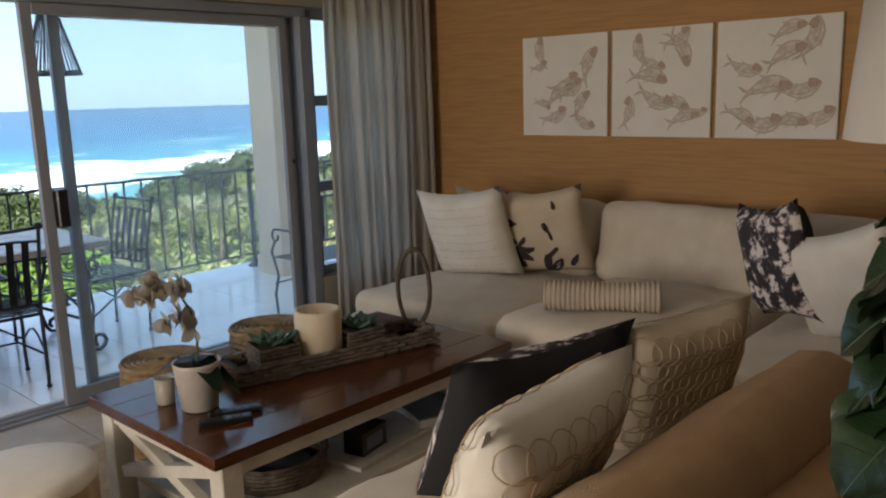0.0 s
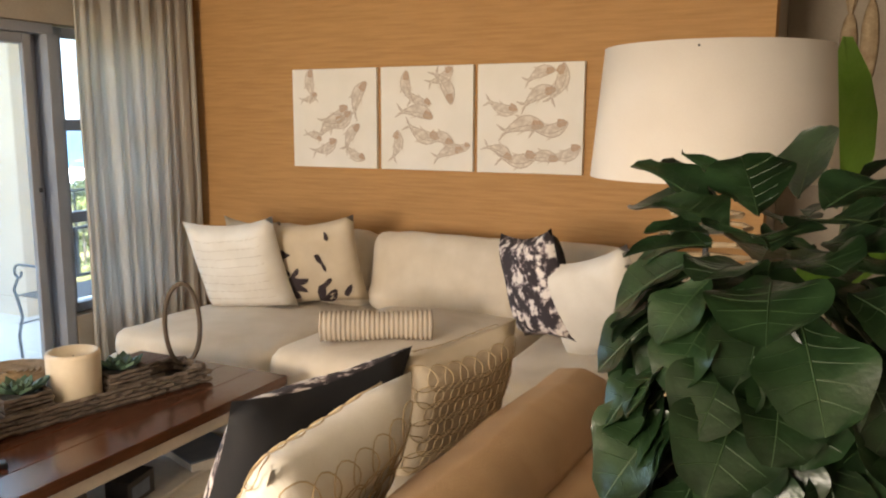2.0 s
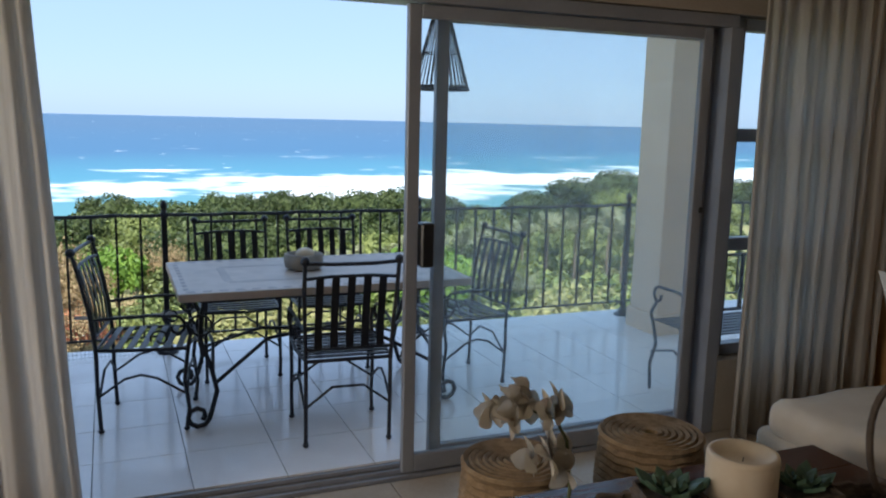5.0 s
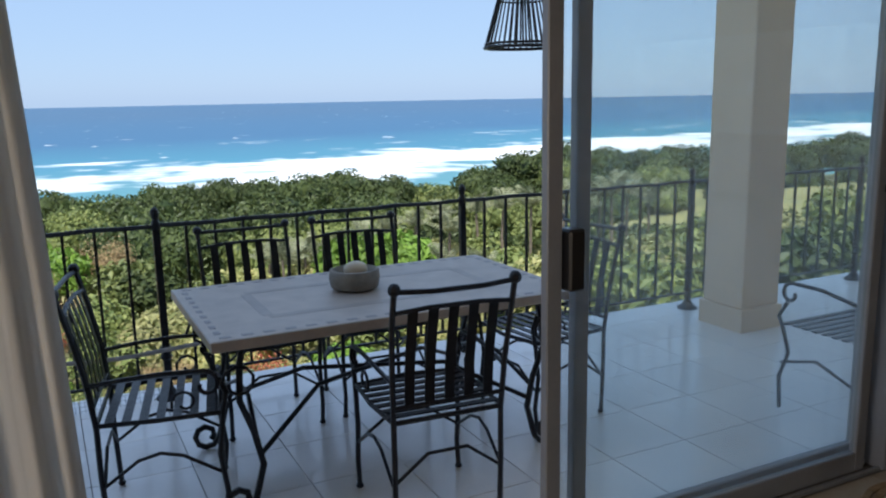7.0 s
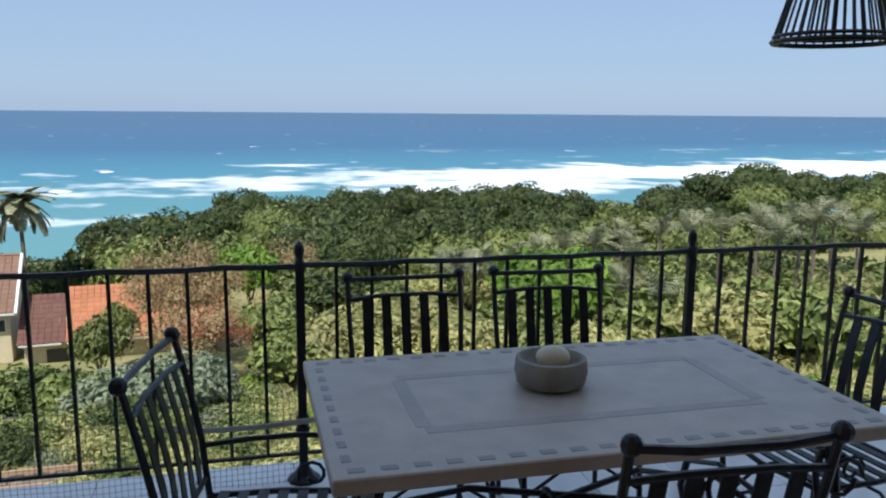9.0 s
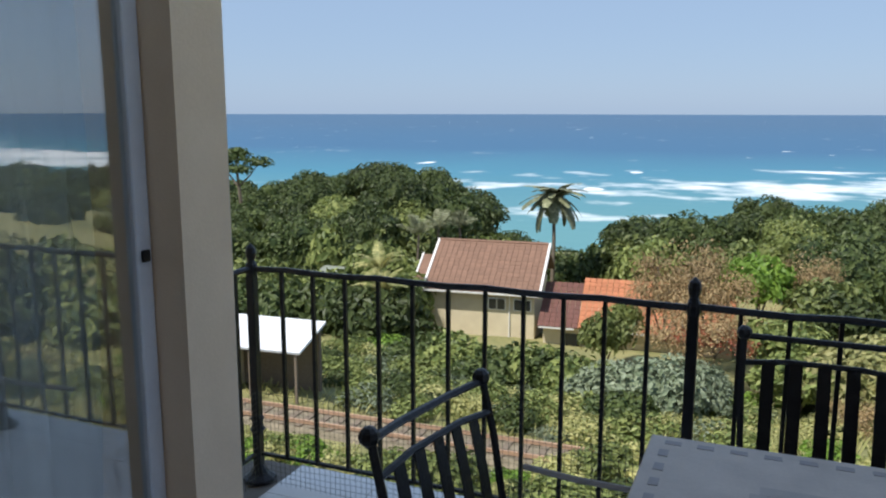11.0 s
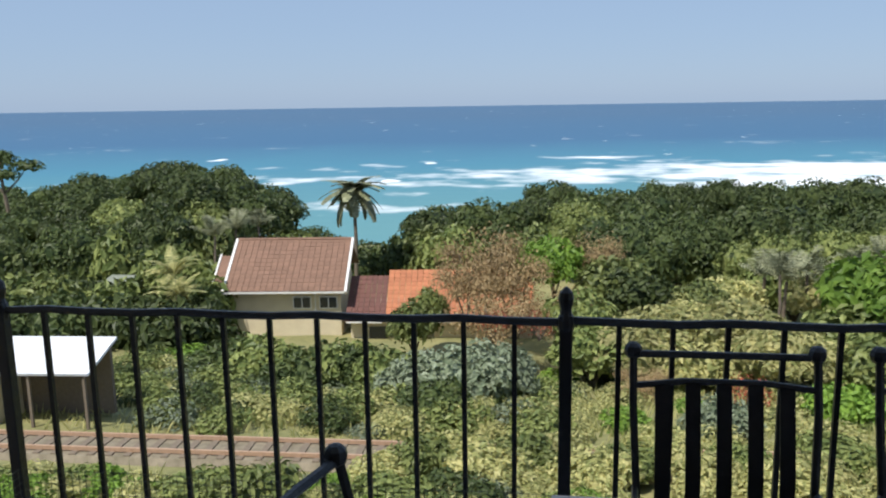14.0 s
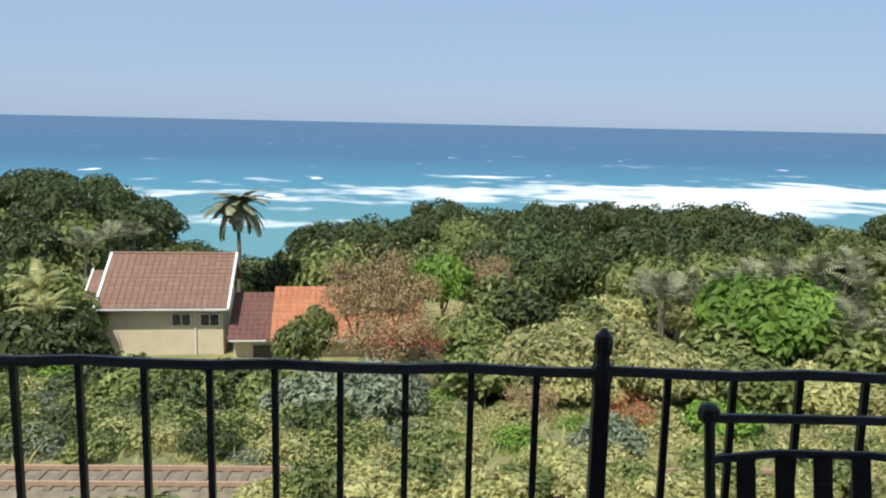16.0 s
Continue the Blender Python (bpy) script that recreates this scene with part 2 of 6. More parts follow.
ROOF_BR = mat("weathered brown roof tile", (0.24, 0.135, 0.09), (0.17, 0.095, 0.063), 0.8, scale=2, bump=0.2, rand=0.10)
ROOF_OR = mat("orange clay roof tile", (0.46, 0.18, 0.085), (0.34, 0.12, 0.055), 0.8, scale=2, bump=0.2, rand=0.12)
ROOF_DK = mat("dark maroon roof tile", (0.15, 0.065, 0.05), (0.11, 0.045, 0.035), 0.8, scale=2, rand=0.10)
ROOF_WH = mat("white sheet metal", (0.74, 0.76, 0.80), rough=0.45, bump=0.05)
CREAM = mat("cream house paint", (0.62, 0.54, 0.38), (0.54, 0.46, 0.32), 0.85, scale=1.5)
WHITE_P = mat("white fascia paint", (0.78, 0.76, 0.73), rough=0.6)
DARKGL = mat("dark window pane", (0.03, 0.035, 0.045), rough=0.1, bump=0)
RAIL = mat("rusty rail steel", (0.46, 0.30, 0.20), rough=0.6, metal=0.1)
SLEEPER = mat("grey brown sleeper", (0.19, 0.15, 0.11), rough=0.95)
BALLAST = mat("stony ballast", (0.25, 0.21, 0.15), (0.14, 0.12, 0.08), 0.95, scale=3, bump=0.6, fine=20)
GROUND = mat("dry grassy slope", (0.31, 0.28, 0.12), (0.13, 0.14, 0.05), 0.95, scale=0.22, bump=0.6, fine=3)


def sea_mat():
    """Water turning from turquoise shallows to deep blue, with broken surf near the shore."""
    m = bpy.data.materials.new("sea water")
    m.use_nodes = True
    n, l = m.node_tree.nodes, m.node_tree.links
    b = n["Principled BSDF"]
    tc, sep = n.new("ShaderNodeTexCoord"), n.new("ShaderNodeSeparateXYZ")
    l.new(tc.outputs["Object"], sep.inputs[0])

    def noise_at(sx, sy, detail, off=0.0):
        mp, t = n.new("ShaderNodeMapping"), n.new("ShaderNodeTexNoise")
        mp.inputs["Scale"].default_value = (sx, sy, 1)
        mp.inputs["Location"].default_value = (off, off, 0)
        t.inputs["Scale"].default_value, t.inputs["Detail"].default_value = 1.0, detail
        l.new(tc.outputs["Object"], mp.inputs[0])
        l.new(mp.outputs[0], t.inputs["Vector"])
        return t.outputs["Fac"]

    def calc(op, a, c, d=None):
        q = n.new("ShaderNodeMath")
        q.operation = op
        for i, v in enumerate((a, c, d)):
            if v is None:
                continue
            if isinstance(v, (int, float)):
                q.inputs[i].default_value = v
            else:
                l.new(v, q.inputs[i])
        return q.outputs[0]

    # shore distance, swung in and out along the coast
    yy = calc("MULTIPLY_ADD", noise_at(0.012, 0.002, 2), 120.0, sep.outputs["Y"])
    yy = calc("SUBTRACT", yy, 60.0)
    yy = calc("MULTIPLY_ADD", sep.outputs["X"], -0.16, yy)
    depth = n.new("ShaderNodeMapRange")
    depth.inputs["From Min"].default_value, depth.inputs["From Max"].default_value = 170, 1500
    l.new(yy, depth.inputs["Value"])
    ramp = n.new("ShaderNodeValToRGB")
    e = ramp.color_ramp.elements
    e[0].position, e[0].color = 0.0, (0.109, 0.252, 0.277, 1)
    e[1].position, e[1].color = 1.0, (0.06, 0.122, 0.206, 1)
    q = e.new(0.13)
    q.color = (0.063, 0.197, 0.277, 1)
    q = e.new(0.30)
    q.color = (0.05, 0.126, 0.223, 1)
    l.new(depth.outputs[0], ramp.inputs[0])
    # surf: wide white water close in, then thinner rollers
    near = n.new("ShaderNodeValToRGB")
    near.color_ramp.interpolation = "B_SPLINE"
    e = near.color_ramp.elements
    e[0].position, e[0].color = 0.0, (0.25, 0.25, 0.25, 1)
    e[1].position, e[1].color = 1.0, (0, 0, 0, 1)
    for p, v in ((0.12, 0.35), (0.20, 0.85), (0.32, 0.80), (0.42, 0.20), (0.60, 0.10), (0.8, 0.05)):
        q = e.new(p)
        q.color = (v, v, v, 1)
    band = n.new("ShaderNodeMapRange")
    band.inputs["From Min"].default_value, band.inputs["From Max"].default_value = 195, 560
    l.new(yy, band.inputs["Value"])
    l.new(band.outputs[0], near.inputs[0])
    brk = calc("MULTIPLY_ADD", noise_at(0.06, 0.055, 8), 0.8, noise_at(0.012, 0.022, 4, 7.0))
    foam = n.new("ShaderNodeMapRange")
    foam.inputs["From Min"].default_value, foam.inputs["From Max"].default_value = 1.12, 1.36
    l.new(calc("MULTIPLY_ADD", near.outputs[0], calc("MULTIPLY_ADD", calc("MAXIMUM", calc("MINIMUM", sep.outputs["X"], 110.0), -150.0), 0.0020, 0.45), brk), foam.inputs["Value"])
    caps = n.new("ShaderNodeMapRange")
    caps.inputs["From Min"].default_value, caps.inputs["From Max"].default_value = 0.735, 0.76
    l.new(noise_at(0.045, 0.03, 2, 31.0), caps.inputs["Value"])
    white = calc("MAXIMUM", foam.outputs[0], caps.outputs[0])
    mix = n.new("ShaderNodeMix")
    mix.data_type = "RGBA"
    l.new(white, mix.inputs[0])
    l.new(ramp.outputs[0], mix.inputs[6])
    mix.inputs[7].default_value = (0.80, 0.82, 0.84, 1)
    l.new(mix.outputs[2], b.inputs["Base Color"])
    b.inputs["Roughness"].default_value = 0.55
    b.inputs["Specular IOR Level"].default_value = 0.12
    bp = n.new("ShaderNodeBump")
    bp.inputs["Strength"].default_value, bp.inputs["Distance"].default_value = 0.25, 1.0
    l.new(noise_at(0.05, 0.12, 5, 3.0), bp.inputs["Height"])
    l.new(bp.outputs[0], b.inputs["Normal"])
    return m


SEA = sea_mat()


# ---------------------------------------------------------------- builders
def mesh_of(name, bm, material, smooth=False):
    me = bpy.data.meshes.new(name)
    bmesh.ops.recalc_face_normals(bm, faces=bm.faces)
    bm.to_mesh(me)
    bm.free()
    me.materials.append(material)
    if smooth:
        me.polygons.foreach_set("use_smooth", [True] * len(me.polygons))
    return me


def part(name, bm, material, parent, label="", smooth=False):
    ob = new(name, mesh_of(name, bm, material, smooth) if isinstance(bm, bmesh.types.BMesh) else bm)
    ob.parent = parent
    if label:
        ob["label"] = label
    return ob


def thing(name, m, label, category, group="", kind=""):
    ob = new(name)
    ob.empty_display_size = 0.1
    ob.matrix_basis = m
    return tagged(ob, label, category, group, kind)


def solid(name, bm, material, label, category, group="", kind="", smooth=False, m=None):
    ob = new(name, mesh_of(name, bm, material, smooth))
    if m is not None:
        ob.matrix_basis = m
    return tagged(ob, label, category, group, kind)


def box(bm, x0, x1, y0, y1, z0, z1, m=None):
    g = bmesh.ops.create_cube(bm, size=1.0)
    bmesh.ops.scale(bm, vec=(x1 - x0, y1 - y0, z1 - z0), verts=g["verts"])
    bmesh.ops.translate(bm, vec=((x0 + x1) / 2, (y0 + y1) / 2, (z0 + z1) / 2), verts=g["verts"])
    if m is not None:
        bmesh.ops.transform(bm, matrix=m, verts=g["verts"])
    return g["verts"]


def boxes(*rows, bevel=0.0, seg=1):
    bm = bmesh.new()
    for r in rows:
        box(bm, *r)
    if bevel:
        bmesh.ops.bevel(bm, geom=bm.edges[:], offset=bevel, segments=seg, affect="EDGES", profile=0.5)
    return bm


def tube(bm, pts, r, sides=6, closed=False, r_end=None):
    """A round bar along a line of points."""
    pts = [Vector(p) for p in pts]
    n = len(pts)
    rings, up = [], None
    for i, p in enumerate(pts):
        a = pts[(i - 1) % n] if (closed or i > 0) else pts[i]
        b = pts[(i + 1) % n] if (closed or i < n - 1) else pts[i]
        d = (b - a).normalized()
        if up is None:
            up = Vector((0, 0, 1)) if abs(d.z) < 0.9 else Vector((1, 0, 0))
        s = d.cross(up).normalized()
        up = s.cross(d).normalized()
        rr = r if r_end is None else r + (r_end - r) * i / max(1, n - 1)
        rings.append([bm.verts.new(p + (s * math.cos(k * math.tau / sides) + up * math.sin(k * math.tau / sides)) * rr) for k in range(sides)])
    for i in range(n if closed else n - 1):
        q, w = rings[i], rings[(i + 1) % n]
        for k in range(sides):
            bm.faces.new((q[k], q[(k + 1) % sides], w[(k + 1) % sides], w[k]))
    if not closed:
        bm.faces.new(rings[0][::-1])
        bm.faces.new(rings[-1])
    return bm


def bar(pts, r, sides=6, closed=False, r_end=None):
    return tube(bmesh.new(), pts, r, sides, closed, r_end)


def lathe(bm, profile, sides=20, c=(0, 0, 0), caps=True):
    """A turned body; profile is (radius, z) from the bottom up."""
    rings = [[bm.verts.new((c[0] + r * math.cos(k * math.tau / sides), c[1] + r * math.sin(k * math.tau / sides), c[2] + z)) for k in range(sides)] for r, z in profile]
    for a, b in zip(rings, rings[1:]):
        for k in range(sides):
            bm.faces.new((a[k], a[(k + 1) % sides], b[(k + 1) % sides], b[k]))
    if caps:
        bm.faces.new(rings[0][::-1])
        bm.faces.new(rings[-1])
    return bm


def turned(profile, sides=20, c=(0, 0, 0), caps=True):
    return lathe(bmesh.new(), profile, sides, c, caps)


def ball(bm, c, r, sx=1, sy=1, sz=1, u=8, v=6):
    g = bmesh.ops.create_uvsphere(bm, u_segments=u, v_segments=v, radius=r)
    bmesh.ops.scale(bm, vec=(sx, sy, sz), verts=g["verts"])
    bmesh.ops.translate(bm, vec=c, verts=g["verts"])
    return bm


def arc(c, r, a0, a1, n=8, plane="xz", r1=None):
    out = []
    for i in range(n + 1):
        a = radians(a0 + (a1 - a0) * i / n)
        rr = r if r1 is None else r + (r1 - r) * i / n
        u, v = rr * math.cos(a), rr * math.sin(a)
        out.append((c[0] + u, c[1], c[2] + v) if plane == "xz" else (c[0], c[1] + u, c[2] + v) if plane == "yz" else (c[0] + u, c[1] + v, c[2]))
    return out


def pillow_bm(w, h, th, n=12, pinch=0.5, seed=0, sag=0.0):
    """A stuffed cushion in the xz plane, pointed at the corners, with a few creases."""
    bm = bmesh.new()
    rnd = random.Random(seed)
    off = Vector((rnd.uniform(0, 50), rnd.uniform(0, 50), 0))
    sides = []
    for s in (1, -1):
        grid = []
        for j in range(n + 1):
            row = []
            for i in range(n + 1):
                u, v = 2 * i / n - 1, 2 * j / n - 1
                e = max(0.0, (1 - u ** 4) * (1 - v ** 4)) ** pinch
                dx = 1 - 0.10 * (1 - v * v) * abs(u) ** 2 * 0.7
                dz = 1 - 0.10 * (1 - u * u) * abs(v) ** 2 * 0.7
                wob = noise.noise(Vector((u * 1.7, v * 1.7, s)) + off) * 0.16
                row.append((u * w / 2 * dx, s * th / 2 * e * (1 + wob), v * h / 2 * dz - sag * (1 - u * u) * (v + 1) * 0.5 * h))
            grid.append(row)
        sides.append(grid)
    vf = [[bm.verts.new(p) for p in row] for row in sides[0]]
    vb = [[vf[j][i] if i in (0, n) or j in (0, n) else bm.verts.new(sides[1][j][i]) for i in range(n + 1)] for j in range(n + 1)]
    for j in range(n):
        for i in range(n):
            bm.faces.new((vf[j][i], vf[j][i + 1], vf[j + 1][i + 1], vf[j + 1][i]))
            bm.faces.new((vb[j][i], vb[j + 1][i], vb[j + 1][i + 1], vb[j][i + 1]))
    return bm


def soft_box(sx, sy, sz, bevel=0.06, seg=3, cuts=9, amp=0.016, seed=0, crown=0.0):
    """An upholstered block: rounded, slightly uneven, crowned on top. Base at z = 0, centred in x and y."""
    bm = bmesh.new()
    box(bm, -sx / 2, sx / 2, -sy / 2, sy / 2, 0, sz)
    bmesh.ops.bevel(bm, geom=bm.edges[:], offset=bevel, segments=seg, affect="EDGES", profile=0.5)
    bmesh.ops.subdivide_edges(bm, edges=[e for e in bm.edges if e.calc_length() > 0.15], cuts=cuts, use_grid_fill=True)
    off = Vector((seed * 7.3, seed * 3.1, 0))
    for v in bm.verts:
        k = noise.noise(v.co * 4 + off) * amp + 0.4 * amp * noise.noise(Vector((v.co.x * 17, v.co.y * 6, v.co.z * 6)) + off)
        if v.co.z > sz * 0.3:
            v.co.z += k + crown * max(0, 1 - (2 * v.co.x / sx) ** 2) * max(0, 1 - (2 * v.co.y / sy) ** 2)
            v.co.x += noise.noise(v.co * 3 + off * 2) * amp
            v.co.y += noise.noise(v.co * 3 - off) * amp
    return bm


# ---------------------------------------------------------------- structure
DY0, DY1 = 4.80, 5.02      # the wall with the sliding door
T = 0.42                   # floor tile


def wall(name, material, label, *rows):
    return solid(name, boxes(*rows), material, label, "wall", kind="structure")


floor = solid("floor", boxes((-2.6, 6.2, -3.1, DY1, -0.25, -0.012)), GROUT, "beige tiled living room floor with grey grout", "floor", kind="structure")
patio = solid("patio_floor", boxes((-0.85, 9.0, DY1, 7.42, -0.25, -0.012)), GROUT, "pale tiled balcony floor slab", "floor", kind="structure")
wall("wall_east", WALLPAPER, "tan grasscloth wallpapered wall", (4.88, 5.08, 0.87, DY1, -0.01, 2.6))
wall("wall_recess", PLASTER_IN, "grey beige plaster recess wall", (5.80, 6.0, -3.1, 0.87, -0.01, 2.6), (5.081, 6.0, 0.872, 1.0, -0.01, 2.6))
wall("wall_north", PLASTER_IN, "grey beige wall around the sliding door",
     (-2.6, 0.34, DY0, DY1, -0.01, 2.6), (0.34, 3.78, DY0, DY1, 2.20, 2.6), (3.78, 4.55, DY0, DY1, -0.01, 0.40),
     (3.78, 4.55, DY0, DY1, 2.20, 2.6), (4.55, 4.878, DY0, DY1, -0.01, 2.6))
wall("wall_facade", PLASTER_OUT, "cream plaster facade beside the living room", (5.085, 9.0, DY0 + 0.02, DY1, -0.25, 2.6))
# unseen block, added to keep the sun off the balcony and column
wall("wall_upper", PLASTER_OUT, "unseen cream plaster block added above the house to shade the balcony", (-9.0, 9.2, -3.3, DY1, 3.305, 6.2))
# opening added for the fill light, behind the viewer
wall("wall_west", PLASTER_IN, "plain plaster wall with an added window opening", (-2.8, -2.602, -3.1, 1.55, -0.01, 2.6), (-2.8, -2.602, 3.65, DY1, -0.01, 2.6),
     (-2.8, -2.602, 1.55, 3.65, -0.01, 0.6), (-2.8, -2.602, 1.55, 3.65, 2.3, 2.6))
wall("wall_south", PLASTER_IN, "plain plaster wall", (-2.8, 6.0, -3.3, -3.102, -0.01, 2.6))
solid("ceiling", boxes((-2.8, 9.2, -3.3, DY1, 2.602, 3.3)), CEIL, "white painted ceiling", "ceiling", kind="structure")
solid("patio_beam", boxes((-2.6, 9.2, 5.88, 6.12, 2.56, 2.75)), CEIL, "white beam over the balcony", "beam", kind="structure")
wall("wall_pilaster", PLASTER_OUT, "cream plaster pilaster beside a glass door", (-0.68, -0.43, 6.50, 6.76, -0.01, 2.9))
wall("wall_wing", PLASTER_OUT, "cream plaster wall round a glass door", (-0.68, -0.55, 5.03, 5.10, -0.01, 2.56),
     (-0.68, -0.55, 5.10, 6.50, 2.16, 2.56), (-3.4, -0.69, 6.56, 6.76, -0.01, 2.56))
# far wall's opening is added to light the curtain from behind
wall("wall_wing_room", PLASTER_IN, "plaster wall of the next room with an added window opening", (-3.6, -3.4, 5.03, 5.3, -0.01, 2.56), (-3.6, -3.4, 6.5, 6.76, -0.01, 2.56), (-3.6, -3.4, 5.3, 6.5, -0.01, 0.6), (-3.6, -3.4, 5.3, 6.5, 2.3, 2.56), (-3.6, -0.69, 5.025, 5.08, -0.01, 2.56))
solid("wing_floor", boxes((-3.6, -0.68, 5.03, 6.76, -0.25, -0.02)), TILE_IN, "beige floor of the next room", "floor", kind="structure")
wall("wall_below", PLASTER_OUT, "cream plaster wall below the balcony", (-3.6, 9.0, 4.9, 7.30, -9.0, -0.252))
wall("wall_house_left", PLASTER_OUT, "cream plaster house side", (-9.0, -3.62, 4.9, 6.76, -9.0, -0.3))
# square column with plinth
col = thing("column", pose(4.90, 6.74, 0), "square cream plaster column on the balcony", "column", kind="structure")
part("shaft", boxes((-0.17, 0.17, -0.18, 0.18, 0.16, 2.75), bevel=0.008), PLASTER_OUT, col)
part("plinth", boxes((-0.19, 0.19, -0.20, 0.20, -0.012, 0.16), bevel=0.006), PLASTER_OUT, col)


def pane(parent, x0, x1, y, z0, z1, along="x", material=None):
    b = boxes((x0, x1, y - 0.003, y + 0.003, z0, z1)) if along == "x" else boxes((y - 0.003, y + 0.003, x0, x1, z0, z1))
    p = part("pane", b, material or GLASS, parent, "clear glass pane")
    p.visible_shadow = False
    return p


def frame_bars(parent, x0, x1, y0, y1, z0, z1, w, material, lower=None, along="x"):
    """Two stiles and two rails."""
    lower = lower or w
    rows = (("stile", x0, x0 + w, z0, z1), ("stile", x1 - w, x1, z0, z1), ("rail", x0 + w + 0.001, x1 - w - 0.001, z1 - w, z1), ("rail", x0 + w + 0.001, x1 - w - 0.001, z0, z0 + lower))
    for nm, a, b, c, d in rows:
        r = (a, b, y0, y1, c, d) if along == "x" else (y0, y1, a, b, c, d)
        part(nm, boxes(r, bevel=0.004), material, parent)


# unseen window frame, added round the fill light
w2 = thing("window_2", pose(0, 0, 0), "unseen aluminium window added in the side wall for fill light", "window", kind="structure")
frame_bars(w2, 1.555, 3.645, -2.79, -2.73, 0.605, 2.295, 0.06, ALU, along="y")
part("mullion", boxes((-2.79, -2.73, 2.57, 2.63, 0.666, 2.234)), ALU, w2)
sd = thing("door_1", pose(0, 0, 0), "aluminium sliding glass door standing half open", "sliding door", kind="structure")
part("frame_head", boxes((0.36, 3.76, 4.815, 4.975, 2.135, 2.195), bevel=0.003), ALU, sd)
part("frame_jamb", boxes((0.345, 0.40, 4.815, 4.975, 0.0, 2.134), bevel=0.003), ALU, sd)
part("frame_jamb", boxes((3.70, 3.775, 4.80, 4.985, 0.0, 2.134), bevel=0.003), ALU, sd)
part("track", boxes((0.40, 3.70, 4.815, 4.83, -0.005, 0.012), (0.40, 3.70, 4.885, 4.895, -0.005, 0.014), (0.40, 3.70, 4.955, 4.975, -0.005, 0.012)), ALU_DK, sd, "worn grey floor track")
leaf1 = part("sliding_leaf", boxes((2.09, 2.095, 4.845, 4.855, 2.0, 2.02)), ALU, sd)
frame_bars(leaf1, 2.00, 3.62, 4.835, 4.872, 0.015, 2.13, 0.058, ALU, 0.085)
pane(leaf1, 2.058, 3.562, 4.853, 0.10, 2.07)
leaf2 = part("fixed_leaf", boxes((2.2, 2.205, 4.925, 4.935, 2.0, 2.02)), ALU, sd)
frame_bars(leaf2, 2.16, 3.699, 4.905, 4.945, 0.015, 2.13, 0.058, ALU, 0.085)
pane(leaf2, 2.218, 3.641, 4.925, 0.10, 2.07)
part("handle", boxes((2.062, 2.125, 4.80, 4.870, 0.99, 1.19), bevel=0.008), BLACK, leaf1, "black door handle block")
part("latch", boxes((3.60, 3.618, 4.82, 4.834, 1.20, 1.23), bevel=0.003), BLACK, leaf1)

w1 = thing("window_1", pose(0, 0, 0), "narrow aluminium sidelight window with crossbars", "window", kind="structure")
frame_bars(w1, 3.785, 4.54, 4.86, 4.93, 0.41, 2.19, 0.06, ALU)
for z in (1.02, 1.60):
    part("crossbar", boxes((3.846, 4.479, 4.865, 4.925, z - 0.035, z + 0.035), bevel=0.004), ALU, w1)
for a, b in ((0.47, 0.985), (1.055, 1.565), (1.635, 2.13)):
    pane(w1, 3.845, 4.48, 4.895, a, b)

d2 = thing("door_2", pose(0, 0, 0), "closed glass sliding door of the next room", "sliding door", kind="structure")
frame_bars(d2, 5.77, 6.495, -0.60, -0.555, 0.0, 2.155, 0.07, ALU_WH, along="y")
frame_bars(d2, 5.105, 5.84, -0.65, -0.605, 0.0, 2.155, 0.07, ALU_WH, along="y")
pane(d2, 5.84, 6.425, -0.578, 0.07, 2.085, "y", GLASS_CO)
pane(d2, 5.175, 5.77, -0.628, 0.07, 2.085, "y", GLASS_CO)
part("latch", boxes((-0.554, -0.540, 6.44, 6.475, 1.13, 1.17), bevel=0.004), BLACK, d2)
part("handle", boxes((-0.554, -0.51, 5.785, 5.82, 0.98, 1.18), bevel=0.006), BLACK, d2)


def curtain(x0, x1, y, z0, z1, folds, label, along="x", amp=0.032, flare=0.0, cloth=CURTAIN):
    bm = bmesh.new()
    n, rows = folds * 8, 8
    vs = []
    for j in range(rows + 1):
        v = j / rows
        row = []
        for i in range(n + 1):
            u = i / n
            ph = u * folds * math.tau + noise.noise((u * 6, 3.1, v * 0.4)) * 5.0
            d = amp * (math.sin(ph) * (0.75 + 0.35 * noise.noise((u * 9, 0, v * 0.7))) + 0.3 * math.sin(2.3 * ph + 1))
            d *= 0.65 + 0.5 * (1 - v)
            xx = x0 + (x1 + flare * (1 - v) - x0) * u + 0.012 * noise.noise((u * 14, 5, v * 2))
            z = z0 + (z1 - z0) * v
            row.append(bm.verts.new((xx, y + d, z) if along == "x" else (y + d, xx, z)))
        vs.append(row)
    for j in range(rows):
        for i in range(n):
            bm.faces.new((vs[j][i], vs[j][i + 1], vs[j + 1][i + 1], vs[j + 1][i]))
    c = solid("curtain", bm, cloth, label, "curtain", smooth=True)
    s = c.modifiers.new("cloth", "SOLIDIFY")
    s.thickness = 0.004
    return c


curtain(3.80, 4.80, 4.68, 0.012, 2.48, 10, "full-length sheer grey-beige curtain gathered beside the door")
curtain(-0.35, 0.55, 4.69, 0.012, 2.48, 11, "full-length sheer grey-beige curtain drawn aside", flare=0.11)
curtain(5.2, 6.42, -0.80, 0.01, 2.45, 9, "pale curtain hanging behind a glass door", "y", 0.085, cloth=SHEER)
rod = thing("curtain_rail", pose(0, 0, 0), "slim white curtain rail above the sliding door", "curtain rail")
part("rail", boxes((-0.5, 4.86, 4.655, 4.70, 2.49, 2.52)), ALU, rod)
